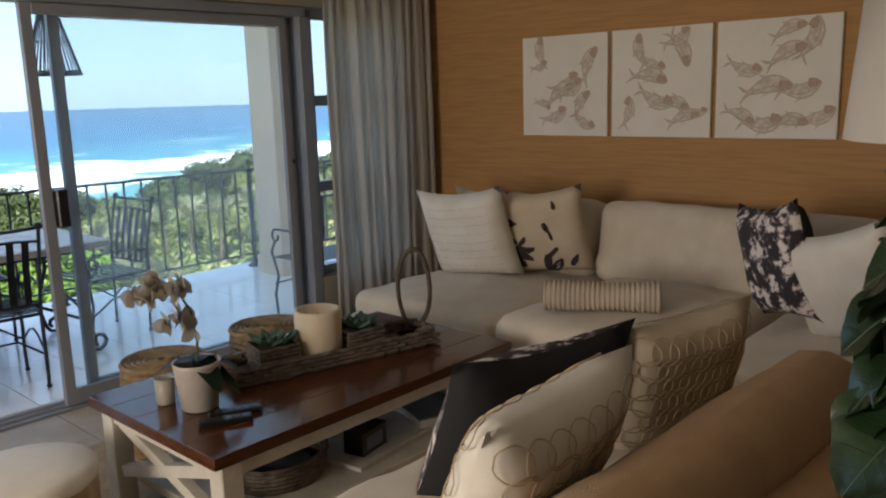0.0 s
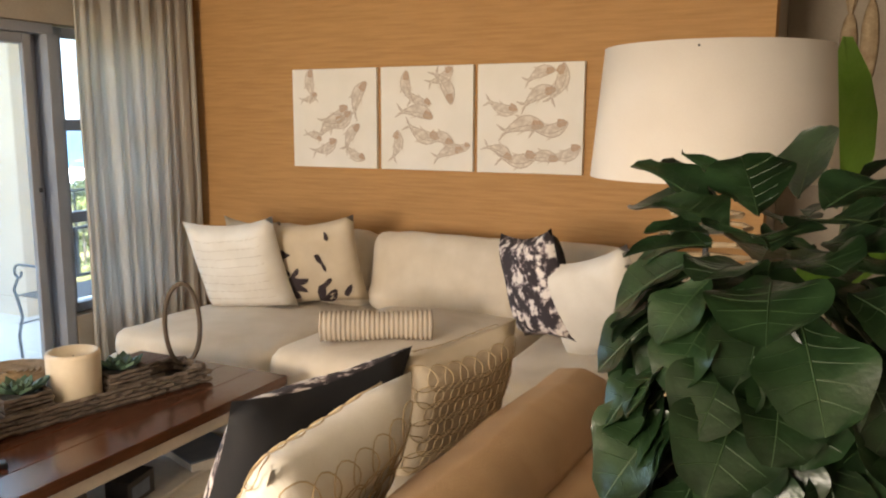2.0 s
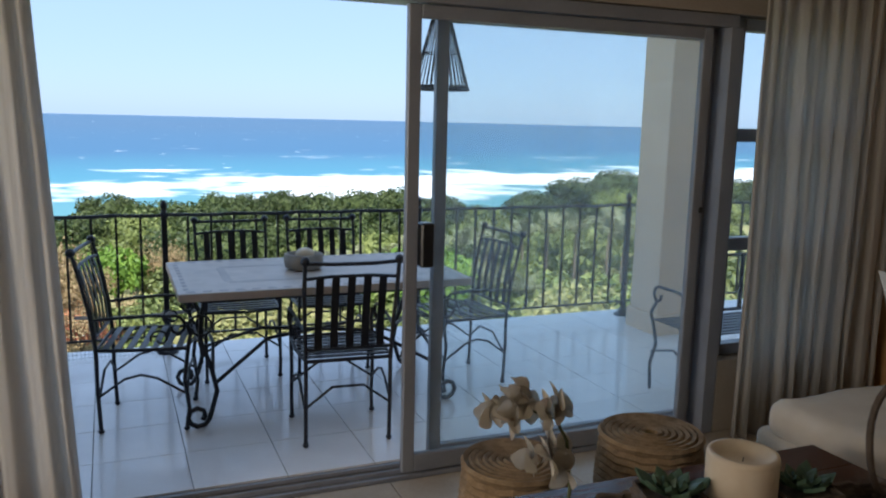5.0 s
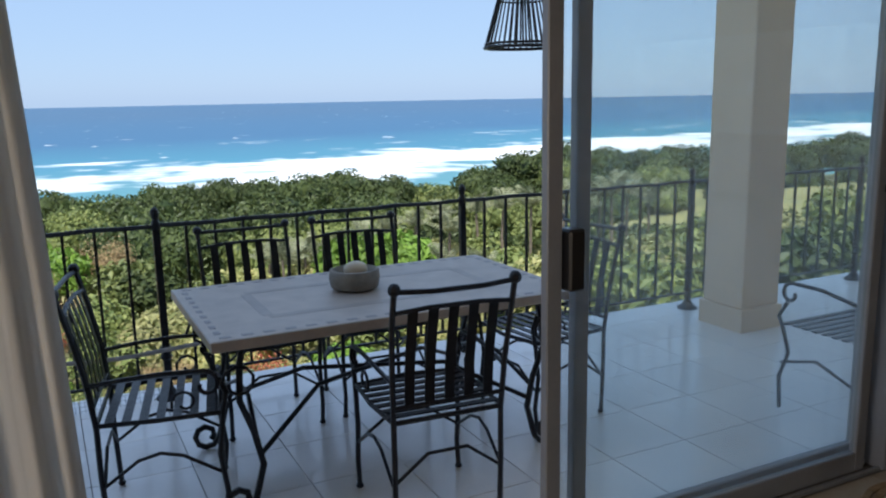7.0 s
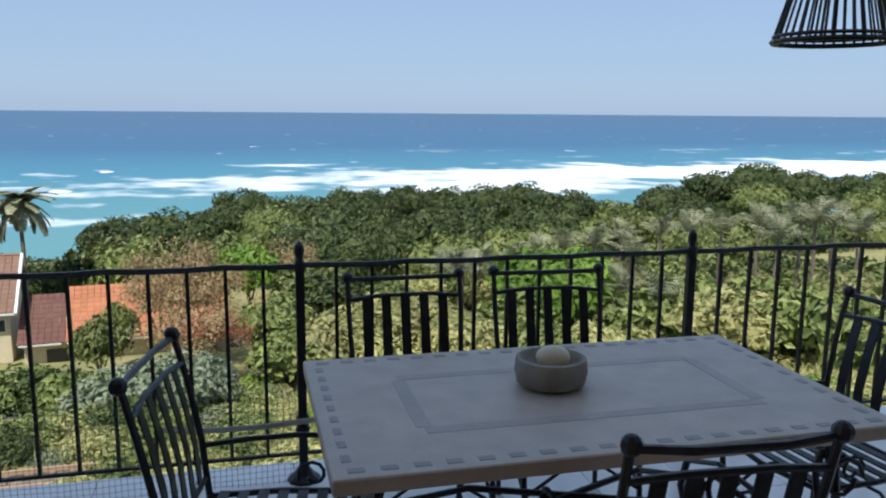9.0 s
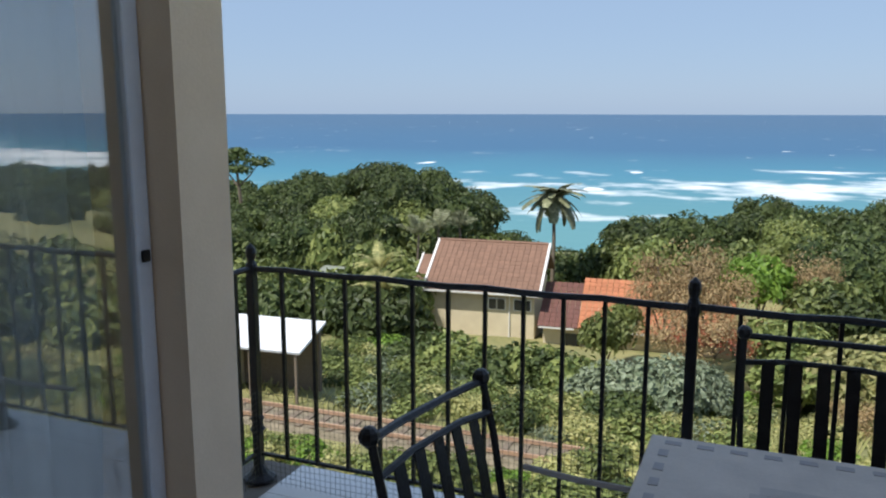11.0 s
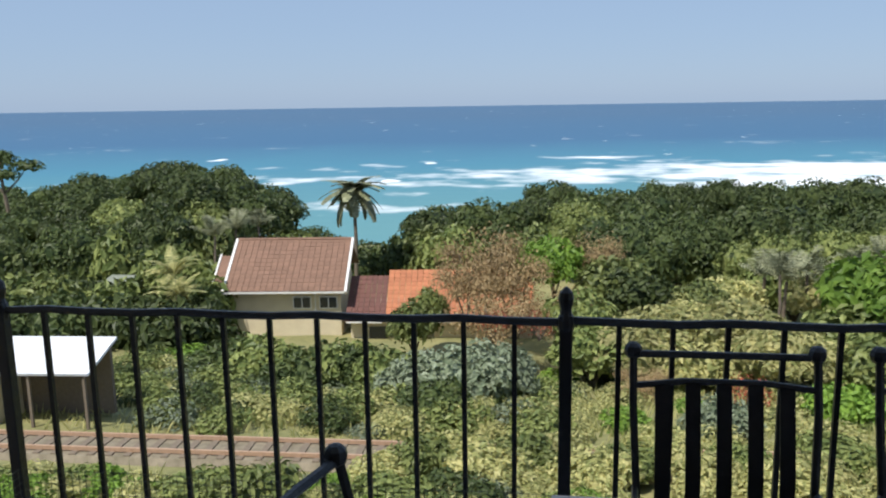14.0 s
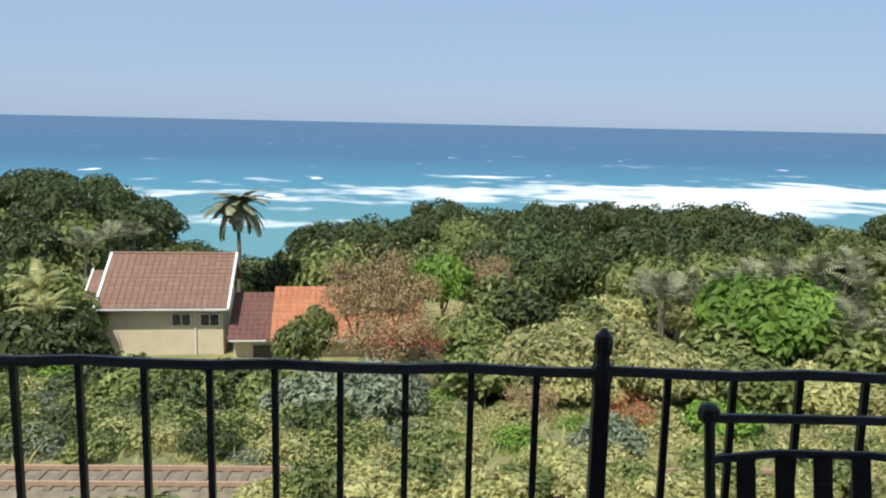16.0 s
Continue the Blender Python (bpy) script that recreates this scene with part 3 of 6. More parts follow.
for x in (-0.4, 1.4, 3.2, 4.75):
    part("bracket", boxes((x, x + 0.03, 4.701, 4.80, 2.495, 2.515)), ALU, rod)


# ---------------------------------------------------------------- balcony railing
def railing_post(x, y):
    p = thing("railing_post", pose(x, y, -0.001), "black wrought iron railing post with a knob", "post", "railing posts", "structure")
    part("post_bar", boxes((-0.019, 0.019, -0.019, 0.019, 0.015, 0.98), bevel=0.003), IRON, p)
    part("foot", turned([(0.075, 0), (0.072, 0.012), (0.045, 0.03), (0.026, 0.06), (0.021, 0.07)], 10), IRON, p)
    part("collar", turned([(0.026, 0.22), (0.034, 0.235), (0.026, 0.25), (0.024, 0.27), (0.031, 0.285), (0.024, 0.30)], 10), IRON, p)
    part("finial", turned([(0.022, 0.93), (0.026, 0.945), (0.026, 0.965), (0.018, 0.985), (0.016, 0.995), (0.021, 1.01), (0.023, 1.028), (0.019, 1.048), (0.010, 1.058), (0.004, 1.064)], 10), IRON, p)
    return p


RY = 7.226
POSTS = [-0.69, 1.127, 2.967, 4.88, 6.75, 8.6]
base_post = railing_post(POSTS[0], RY)
for x in POSTS[1:]:
    copy_thing(base_post, pose(x, RY, -0.001))
bar_me = mesh_of("baluster", boxes((-0.0075, 0.0075, -0.0075, 0.0075, 0.13, 0.95)), IRON)
for x0, x1 in zip(POSTS, POSTS[1:]):
    r = thing("railing_panel", pose(x0, RY, 0), "black wrought iron balcony railing with square balusters", "railing", "railing panels", "structure")
    w = x1 - x0
    top = bmesh.new()
    tube(top, [(0.019 + (w - 0.038) * i / 12, 0, 0.958 + 0.004 * math.sin(i * 2.1 + x0)) for i in range(13)], 0.013, 6)
    part("top_rail", top, IRON, r)
    part("bottom_rail", boxes((0.019, w - 0.019, -0.008, 0.008, 0.115, 0.129)), IRON, r)
    for i in range(1, 12):
        b = part("baluster", bar_me, IRON, r)
        b.location = (w * i / 12, 0, 0)
side = thing("railing_side", pose(-0.69, 6.765, 0), "short black wrought iron side railing", "railing", "", "structure")
part("top_rail", bar([(0, 0, 0.958), (0, 0.44, 0.958)], 0.013), IRON, side)
part("bottom_rail", boxes((-0.008, 0.008, 0, 0.44, 0.115, 0.129)), IRON, side)
for i in range(1, 4):
    b = part("baluster", bar_me, IRON, side)
    b.location = (0, 0.115 * i, 0)
net = bmesh.new()
for i in range(72):
    xx = -0.66 + i * 0.0247
    tube(net, [(xx, 0, 0.0), (xx + 0.006 * math.sin(i), 0, 0.22), (xx, 0, 0.42)], 0.0011, 3)
for j in range(17):
    zz = 0.01 + j * 0.0253
    tube(net, [(-0.66 + 0.16 * k, 0, zz + 0.004 * math.sin(k * 1.7 + j)) for k in range(12)], 0.0011, 3)
tagged(new("netting", mesh_of("netting", net, NET)), "green square plastic netting tied to the railing", "netting", kind="stuff").location = (0, RY - 0.022, 0)
net = bmesh.new()
for i in range(18):
    tube(net, [(0, i * 0.0247, 0.0), (0, i * 0.0247, 0.42)], 0.0011, 3)
for j in range(17):
    tube(net, [(0, 0, 0.01 + j * 0.0253), (0, 0.43, 0.01 + j * 0.0253)], 0.0011, 3)
tagged(new("netting", mesh_of("netting", net, NET)), "green square plastic netting on the side railing", "netting", kind="stuff").location = (-0.668, 6.77, 0)


# ---------------------------------------------------------------- balcony furniture
def iron_chair(m, label):
    """Seat at the origin facing +y; the back stands at y = -0.22."""
    c = thing("patio_chair", m, label, "chair", "chairs round the patio table")
    W = 0.23
    for s in (-1, 1):
        part("back_post", bar([(s * 0.215, -0.205, 0), (s * 0.215, -0.215, 0.25), (s * 0.215, -0.215, 0.43), (s * 0.222, -0.235, 0.62), (s * W, -0.27, 0.80), (s * W, -0.305, 0.94)], 0.011), IRON, c)
        part("knob", ball(bmesh.new(), (s * W, -0.31, 0.948), 0.024), IRON, c)
        part("foot", ball(bmesh.new(), (s * 0.215, -0.205, 0.012), 0.017, sz=0.7), IRON, c)
        part("front_leg", bar([(s * 0.225, 0.22, 0.012), (s * 0.225, 0.235, 0.12), (s * 0.225, 0.215, 0.28), (s * 0.225, 0.235, 0.44), (s * 0.225, 0.25, 0.52), (s * 0.225, 0.225, 0.585)], 0.011), IRON, c)
        part("foot", ball(bmesh.new(), (s * 0.225, 0.22, 0.012), 0.017, sz=0.7), IRON, c)
        part("armrest", bar([(s * 0.225, -0.23, 0.60), (s * 0.235, -0.1, 0.615), (s * 0.24, 0.05, 0.625), (s * 0.24, 0.18, 0.62)] + arc((s * 0.24, 0.18, 0.565), 0.055, 90, -190, 10, "yz", 0.02), 0.009), IRON, c)
        part("scroll", bar(arc((s * 0.225, 0.10, 0.50), 0.05, 200, -150, 10, "yz", 0.02), 0.006), IRON, c)
        part("stretcher", bar([(s * 0.22, -0.205, 0.20), (s * 0.222, -0.08, 0.29), (s * 0.224, 0.0, 0.31), (s * 0.224, 0.08, 0.29), (s * 0.225, 0.225, 0.20)], 0.007), IRON, c)
    part("back_rail", bar([(-W, -0.307, 0.94), (-0.1, -0.325, 0.935), (0.1, -0.325, 0.935), (W, -0.307, 0.94)], 0.010), IRON, c)
    part("back_rail", bar([(-W, -0.285, 0.86), (-0.1, -0.295, 0.872), (0.1, -0.295, 0.872), (W, -0.285, 0.86)], 0.009), IRON, c)
    part("back_rail", bar([(-0.22, -0.225, 0.50), (0.22, -0.225, 0.50)], 0.009), IRON, c)
    for i in range(5):
        x = (i - 2) * 0.078
        bm = bmesh.new()
        pts = [(-0.228, 0.50), (-0.24, 0.64), (-0.265, 0.76), (-0.292, 0.868)]
        for (ya, za), (yb, zb) in zip(pts, pts[1:]):
            q = [bm.verts.new((x + dx, yy + dy, zz)) for yy, zz in ((ya, za), (yb, zb)) for dx, dy in ((-0.019, 0), (0.019, 0), (0.019, 0.005), (-0.019, 0.005))]
            for k in range(4):
                bm.faces.new((q[k], q[(k + 1) % 4], q[4 + (k + 1) % 4], q[4 + k]))
        part("back_slat", bm, IRON, c)
    part("seat_frame", bar([(-0.215, -0.215, 0.44), (-0.235, 0.0, 0.445), (-0.225, 0.22, 0.445), (0, 0.255, 0.445), (0.225, 0.22, 0.445), (0.235, 0.0, 0.445), (0.215, -0.215, 0.44)], 0.010, closed=True), IRON, c)
    for i in range(7):
        y = -0.17 + i * 0.06
        part("seat_slat", boxes((-0.225, 0.225, y - 0.016, y + 0.016, 0.446, 0.452)), IRON, c)
    part("stretcher", bar([(-0.215, -0.205, 0.20), (-0.08, -0.205, 0.30), (0.08, -0.205, 0.30), (0.215, -0.205, 0.20)], 0.007), IRON, c)
    part("stretcher", bar([(-0.225, 0.225, 0.20), (-0.08, 0.225, 0.30), (0.08, 0.225, 0.30), (0.225, 0.225, 0.20)], 0.007), IRON, c)
    return c


LBL = "black wrought iron patio armchair with slatted back beside the stone table"
ch = iron_chair(pose(1.885, 5.50, 0, 0, 0, -4), LBL)
ch.scale = (1, 1, 1.02)
for x, y, a in ((1.53, 6.685, 180), (2.12, 6.68, 176), (0.95, 6.0, -101), (2.83, 6.10, 96)):
    cc = copy_thing(ch, pose(x, y, 0, 0, 0, a))
    cc.scale = (1, 1, 1.0)

tb = thing("patio_table", pose(1.89, 6.085, 0), "rectangular mosaic stone patio table on scrolled iron legs", "table")
TW, TD = 0.80, 0.468
part("tabletop", boxes((-TW, TW, -TD, TD, 0.712, 0.755), bevel=0.004), STONE, tb, "pale stone tabletop with inlaid border")
inl = mesh_of("inlay", boxes((-0.021, 0.021, -0.012, 0.012, 0.7545, 0.7562)), INLAY)
for i in range(19):
    for s in (-1, 1):
        b = part("inlay", inl, INLAY, tb)
        b.location = ((i - 9) * 0.082, s * (TD - 0.045), 0)
for i in range(9):
    for s in (-1, 1):
        b = part("inlay", inl, INLAY, tb)
        b.location, b.rotation_euler = (s * (TW - 0.045), (i - 4) * 0.088, 0), (0, 0, radians(90))
for rx, ry, w in ((0.52, 0.22, 0.022),):
    for s in (-1, 1):
        part("inlay_line", boxes((-rx, rx, s * ry - w, s * ry + w, 0.7545, 0.7558)), INLINE, tb, "faint grey inlaid line")
        part("inlay_line", boxes((s * rx - w, s * rx + w, -ry + w + 0.001, ry - w - 0.001, 0.7545, 0.7558)), INLINE, tb)
for sx in (-1, 1):
    for sy in (-1, 1):
        X, Y = sx * 0.66, sy * 0.35
        pts = [(X, Y, 0.70), (X + sx * 0.02, Y, 0.62), (X + sx * 0.03, Y + sy * 0.01, 0.48), (X - sx * 0.02, Y, 0.34), (X - sx * 0.05, Y, 0.20), (X - sx * 0.02, Y, 0.09)]
        pts += [(X + sx * (0.045 + 0.055 * math.cos(radians(a)) * k), Y, 0.068 + 0.055 * math.sin(radians(a)) * k) for a, k in ((200, 1), (240, 1), (280, 1), (320, 1), (0, 1), (40, .95), (80, .85), (130, .7), (180, .55), (230, .45))]
        part("leg", bar(pts, 0.014), IRON, tb)
        part("scroll", bar([(X + sx * (0.03 + 0.07 * math.cos(radians(a)) * (1 - a / 900)), Y + sy * 0.03, 0.56 + 0.07 * math.sin(radians(a)) * (1 - a / 900)) for a in range(0, 400, 40)], 0.007), IRON, tb)
    part("stretcher", bar([(sx * 0.63, -0.35, 0.30), (sx * 0.60, -0.1, 0.40), (sx * 0.60, 0.1, 0.40), (sx * 0.63, 0.35, 0.30)], 0.010), IRON, tb)
for s in (-1, 1):
    part("stretcher", bar([(-0.62, s * 0.35, 0.24), (-0.3, s * 0.12, 0.40), (0.3, s * -0.12, 0.40), (0.62, s * -0.35, 0.24)], 0.011), IRON, tb)
    part("apron", boxes((-0.68, 0.68, s * 0.36 - 0.008, s * 0.36 + 0.008, 0.68, 0.711)), IRON, tb)
    part("apron", boxes((s * 0.68 - 0.008, s * 0.68 + 0.008, -0.35, 0.35, 0.68, 0.711)), IRON, tb)

bw = thing("stone_bowl", pose(1.835, 6.14, 0.757), "grey carved stone bowl on the patio table", "bowl")
part("bowl_body", turned([(0.085, 0), (0.108, 0.012), (0.116, 0.05), (0.112, 0.088), (0.10, 0.092), (0.095, 0.07), (0.05, 0.045), (0.01, 0.04)], 24), BOWL, bw, smooth=True)
bmx = ball(bmesh.new(), (0.01, 0.01, 0.085), 0.052, 1.1, 0.95, 0.72, 12, 8)
part("candle", bmx, WAX, bw, "pale round candle lump", smooth=True)

pl = thing("pendant_lamp", pose(2.588, 5.92, -0.042), "dark slatted cane pendant lamp above the patio table", "lamp")
part("cord", bar([(0, 0, 2.30), (0, 0, 2.602)], 0.004), BLACK, pl)
part("cap", turned([(0.05, 2.26), (0.05, 2.30), (0.02, 2.315)], 12), IRON, pl)
part("ring", bar(arc((0, 0, 1.857), 0.166, 0, 345, 23, "xy"), 0.008, closed=True), IRON, pl)
part("ring", bar(arc((0, 0, 1.873), 0.162, 0, 345, 23, "xy"), 0.006, closed=True), IRON, pl)
part("ring", bar(arc((0, 0, 2.06), 0.106, 0, 340, 17, "xy"), 0.004, closed=True), IRON, pl)
sl = mesh_of("slat", bar([(0.05, 0, 2.27), (0.099, 0, 2.09), (0.164, 0, 1.86)], 0.0042, 4), IRON)
for i in range(36):
    s = part("slat", sl, IRON, pl)
    s.rotation_euler = (0, 0, i * math.tau / 36)

be = thing("iron_bench", pose(3.90, 5.52, 0), "black wrought iron bench with scrolled arms", "bench")
for x in (0, 1.15):
    part("arm", bar([(x, -0.42, 0.62), (x, -0.2, 0.66), (x, -0.03, 0.66)] + arc((x, -0.03, 0.605), 0.055, 90, -200, 10, "yz", 0.022), 0.010), IRON, be)
    part("front_leg", bar([(x, 0.0, 0.0), (x, 0.015, 0.16), (x, -0.035, 0.30), (x, 0.005, 0.42), (x, 0.035, 0.48), (x, -0.01, 0.555)], 0.011), IRON, be)
    part("back_leg", bar([(x, -0.44, 0.0), (x, -0.42, 0.45), (x, -0.46, 0.95)], 0.011), IRON, be)
    part("stretcher", bar([(x, -0.43, 0.22), (x, -0.2, 0.30), (x, 0.01, 0.24)], 0.008), IRON, be)
for i in range(8):
    y = -0.40 + i * 0.056
    part("seat_slat", boxes((0, 1.15, y - 0.016, y + 0.016, 0.44, 0.448)), IRON, be)
for z in (0.60, 0.92):
    part("back_rail", bar([(0, -0.44, z), (1.15, -0.44, z)], 0.010), IRON, be)
for i in range(1, 9):
    part("back_slat", boxes((i * 0.128 - 0.015, i * 0.128 + 0.015, -0.443, -0.437, 0.60, 0.92)), IRON, be)
dr = thing("driftwood_rod", pose(0, 0, 0), "bleached driftwood rod tied along the railing", "rod")
part("rod_body", bar([(0.55, 7.17, 0.30), (0.75, 7.165, 0.285), (0.95, 7.17, 0.28), (1.15, 7.175, 0.29), (1.35, 7.17, 0.30)], 0.012), ROPE, dr)


# ---------------------------------------------------------------- living room
def block(name, m, parent, material, *a, label="", **k):
    o = part(name, soft_box(*a, **k), material, parent, label, True)
    o.matrix_basis = m
    return o


sofa = thing("sofa", pose(0, 0, 0), "cream linen sectional sofa along the wallpapered wall", "sofa")
block("base", pose(4.08, 2.55, 0.02), sofa, LINEN, 1.42, 3.1, 0.34, bevel=0.04, seed=1)
block("seat_cushion", pose(3.98, 3.52, 0.33), sofa, LINEN, 1.24, 1.06, 0.17, bevel=0.07, seed=2, crown=0.035)
block("seat_cushion", pose(3.98, 2.44, 0.33), sofa, LINEN, 1.30, 1.06, 0.20, bevel=0.08, seed=3, crown=0.055)
block("seat_cushion", pose(3.98, 1.42, 0.33), sofa, LINEN, 1.30, 0.94, 0.19, bevel=0.07, seed=4, crown=0.04)
block("backrest", pose(4.74, 2.55, 0.03), sofa, LINEN, 0.22, 3.1, 0.72, bevel=0.05, seed=5)
for i, (y, w) in enumerate(((3.56, 0.96), (2.56, 1.0), (1.56, 0.96))):
    block("back_cushion", pose(4.50, y, 0.48, 0, 12, 0), sofa, LINEN, 0.26, w, 0.49, bevel=0.09, seed=6 + i, amp=0.02)

s2 = thing("sofa", pose(0, 0, 0), "tan canvas sofa with its back to the room", "sofa")
block("base", pose(2.25, 1.62, 0.02), s2, TAN, 1.9, 1.15, 0.36, bevel=0.04, seed=11)
block("seat_cushion", pose(1.78, 1.78, 0.36), s2, LINEN, 0.90, 0.80, 0.17, bevel=0.06, seed=12, crown=0.03)
block("seat_cushion", pose(2.70, 1.78, 0.36), s2, LINEN, 0.90, 0.80, 0.17, bevel=0.06, seed=13, crown=0.03)
block("backrest", pose(2.25, 1.10, 0.03), s2, TAN, 1.92, 0.22, 0.66, bevel=0.09, seed=14)
block("back_cushion", pose(2.05, 1.31, 0.42, 6, 0, -3), s2, TAN, 1.62, 0.26, 0.44, bevel=0.125, seed=15, amp=0.02, label="long tan back cushion")


def pillow(m, w, h, th, material, label, seed, back=None, sag=0.04, deco=None):
    p = thing("cushion", m, label, "cushion")
    b = part("cover", pillow_bm(w, h, th, seed=seed, sag=sag), material, p, smooth=True)
    if back:
        b.data.materials.append(back)
        for f in b.data.polygons:
            f.material_index = 1 if f.center.y < -0.004 and abs(f.center.x) < w * 0.47 and abs(f.center.z) < h * 0.47 else 0
    if deco:
        deco(p, w, h, th, seed)
    return p


def on_cover(x, z, w, h, th, s, seed, lift=0.002):
    """Point just above a cushion's cover at x across and z up, on its front (s = 1) or back (s = -1)."""
    u, v = max(-0.97, min(0.97, 2 * x / w)), max(-0.97, min(0.97, 2 * z / h))
    r = random.Random(seed)
    off = Vector((r.uniform(0, 50), r.uniform(0, 50), 0))
    e = max(0.0, (1 - u ** 4) * (1 - v ** 4)) ** 0.5
    wob = noise.noise(Vector((u * 1.7, v * 1.7, s)) + off) * 0.16
    dx, dz = 1 - 0.07 * (1 - v * v) * u * u, 1 - 0.07 * (1 - u * u) * v * v
    return u * w / 2 * dx, s * (th / 2 * e * (1 + wob) + lift), v * h / 2 * dz - 0.04 * (1 - u * u) * (v + 1) * 0.5 * h


def rings_deco(p, w, h, th, seed):
    """Interlocked embroidered loops over both faces."""
    for s in (-1, 1):
        bm = bmesh.new()
        for i in range(7):
            for j in range(7):
                cx, cz = (i - 3) * w * 0.128 + (j % 2 - 0.5) * 0.03, (j - 3) * h * 0.128
                ring = [k * math.tau / 16 for k in range(16)]
                tube(bm, [on_cover(cx + 0.050 * math.cos(a), cz + 0.043 * math.sin(a), w, h, th, s, seed, 0.004) for a in ring], 0.0019, 4, True)
        tagged(part("embroidery", bm, RING, p, "gold embroidered loops"), kind="stuff")


def blot_deco(material, count, size, seed0, label):
    def go(p, w, h, th, seed):
        rnd = random.Random(seed0)
        bm = bmesh.new()
        for _ in range(count):
            cx, cz, r, a = rnd.uniform(-0.40, 0.40) * w, rnd.uniform(-0.40, 0.40) * h, size * rnd.uniform(0.5, 1.3), rnd.uniform(0, 6.28)
            loop = []
            for k in range(9):
                q = k * math.tau / 9
                e = r * (0.55 + 0.45 * rnd.random())
                x, z = e * math.cos(q) * 1.6, e * math.sin(q) * 0.6
                loop.append(bm.verts.new(on_cover(cx + x * math.cos(a) - z * math.sin(a), cz + x * math.sin(a) + z * math.cos(a), w, h, th, 1, seed, 0.005)))
            bm.faces.new(loop)
        tagged(part("print", bm, material, p, label), kind="stuff")
    return go


def lines_deco(p, w, h, th, seed):
    """Rows of faint handwriting, each a run of short dashes."""
    bm = bmesh.new()
    rnd = random.Random(5)
    for j in range(9):
        z = (-0.38 + j * 0.095) * h
        x = -0.38 * w
        while x < 0.36 * w:
            L = rnd.uniform(0.015, 0.06)
            tube(bm, [on_cover(x + L * k / 4, z + rnd.uniform(-0.004, 0.004), w, h, th, 1, seed, 0.003) for k in range(5)], 0.0014, 3)
            x += L + rnd.uniform(0.008, 0.02)
    tagged(part("script", bm, KNIT, p, "faint lines of grey script"), kind="stuff")


# a cushion's front looks along +y of its own frame
pillow(pose(4.02, 3.67, 0.79, -20, 5, 98), 0.60, 0.60, 0.22, WHITE_CL, "white cotton cushion with faint script lines on the cream sofa", 21, deco=lines_deco)
pillow(pose(4.24, 3.30, 0.80, -16, 6, 108), 0.58, 0.56, 0.17, BEIGE_CL, "beige cushion with a dark bird print on the cream sofa", 22, deco=blot_deco(PRINT, 20, 0.046, 8, label="dark bird print"))
pillow(pose(4.38, 3.80, 0.78, -18, 0, 80), 0.52, 0.52, 0.16, BEIGE_CL, "beige cushion tucked behind others on the cream sofa", 23)
pillow(pose(3.95, 1.80, 0.85, -10, 10, 52), 0.46, 0.54, 0.19, FLORAL, "black and white floral cushion on the cream sofa", 24, BLK_CL)
pillow(pose(3.85, 1.48, 0.80, -16, 16, 74), 0.52, 0.52, 0.18, WHITE_CL, "plain white cushion with crumpled corners on the cream sofa", 25)
pillow(pose(1.70, 1.53, 0.78, 24, -2, 2), 0.57, 0.52, 0.19, WHITE_CL, "cream cushion with gold loop embroidery on the tan sofa", 26, deco=rings_deco)
pillow(pose(2.54, 1.60, 0.75, 18, -3, -20), 0.50, 0.48, 0.17, BEIGE_CL, "beige cushion with loop embroidery on the tan sofa", 27, deco=rings_deco)
pillow(pose(2.03, 1.80, 0.73, 26, 0, -14), 0.62, 0.58, 0.17, FLORAL, "floral cushion with a black back on the tan sofa", 28, BLK_CL)

bo = thing("bolster", pose(3.64, 2.52, 0.638, 0, 0, -60), "ribbed oatmeal knitted bolster lying on the cream sofa", "bolster")
bm = bmesh.new()
prof = [(0.02, -0.28)] + [(0.071 + 0.005 * math.sin(i * 1.35) + 0.004 * math.sin(i * 0.07), -0.275 + 0.55 * i / 110) for i in range(111)] + [(0.02, 0.28)]
lathe(bm, prof, 18)
bmesh.ops.rotate(bm, verts=bm.verts[:], matrix=Matrix.Rotation(radians(90), 3, "Y"))
part("cover", bm, KNIT, bo, smooth=True)

# coffee table
ct = thing("coffee_table", pose(2.375, 3.14, 0), "white farmhouse coffee table with a polished red-brown top", "coffee table")
CX, CY = 0.775, 0.445
for i in range(5):
    w = 2 * CY / 5
    part("plank", boxes((-CX, CX, -CY + i * w, -CY + (i + 1) * w - 0.0012, 0.455, 0.50), bevel=0.002), WOOD, ct)
for sx in (-1, 1):
    for sy in (-1, 1):
        part("leg", boxes((sx * 0.70 - 0.04, sx * 0.70 + 0.04, sy * 0.385 - 0.04, sy * 0.385 + 0.04, 0, 0.454), bevel=0.004), WHITE_WD, ct)
    for a in (-1, 1):
        bm = bmesh.new()
        d = math.atan2(0.20, 0.66)
        box(bm, -0.345, 0.345, -0.02, 0.02, -0.022, 0.022, pose(sx * (0.70 + a * 0.004), 0, 0.30, 0, 0, 90) @ Matrix.Rotation(a * d, 4, "Y"))
        part("cross_brace", bm, WHITE_WD, ct)
    part("side_rail", boxes((sx * 0.70 - 0.03, sx * 0.70 + 0.03, -0.344, 0.344, 0.40, 0.453)), WHITE_WD, ct)
    part("long_rail", boxes((-0.659, 0.659, sx * 0.385 - 0.02, sx * 0.385 + 0.02, 0.39, 0.453)), WHITE_WD, ct)
part("shelf", boxes((-0.66, 0.66, -0.42, 0.42, 0.13, 0.165), bevel=0.003), WHITE_WD, ct)
solid("rug", boxes((0.75, 3.3, 2.25, 4.25, 0.0, 0.014), bevel=0.004), RUG, "woven jute rug under the coffee table", "rug")


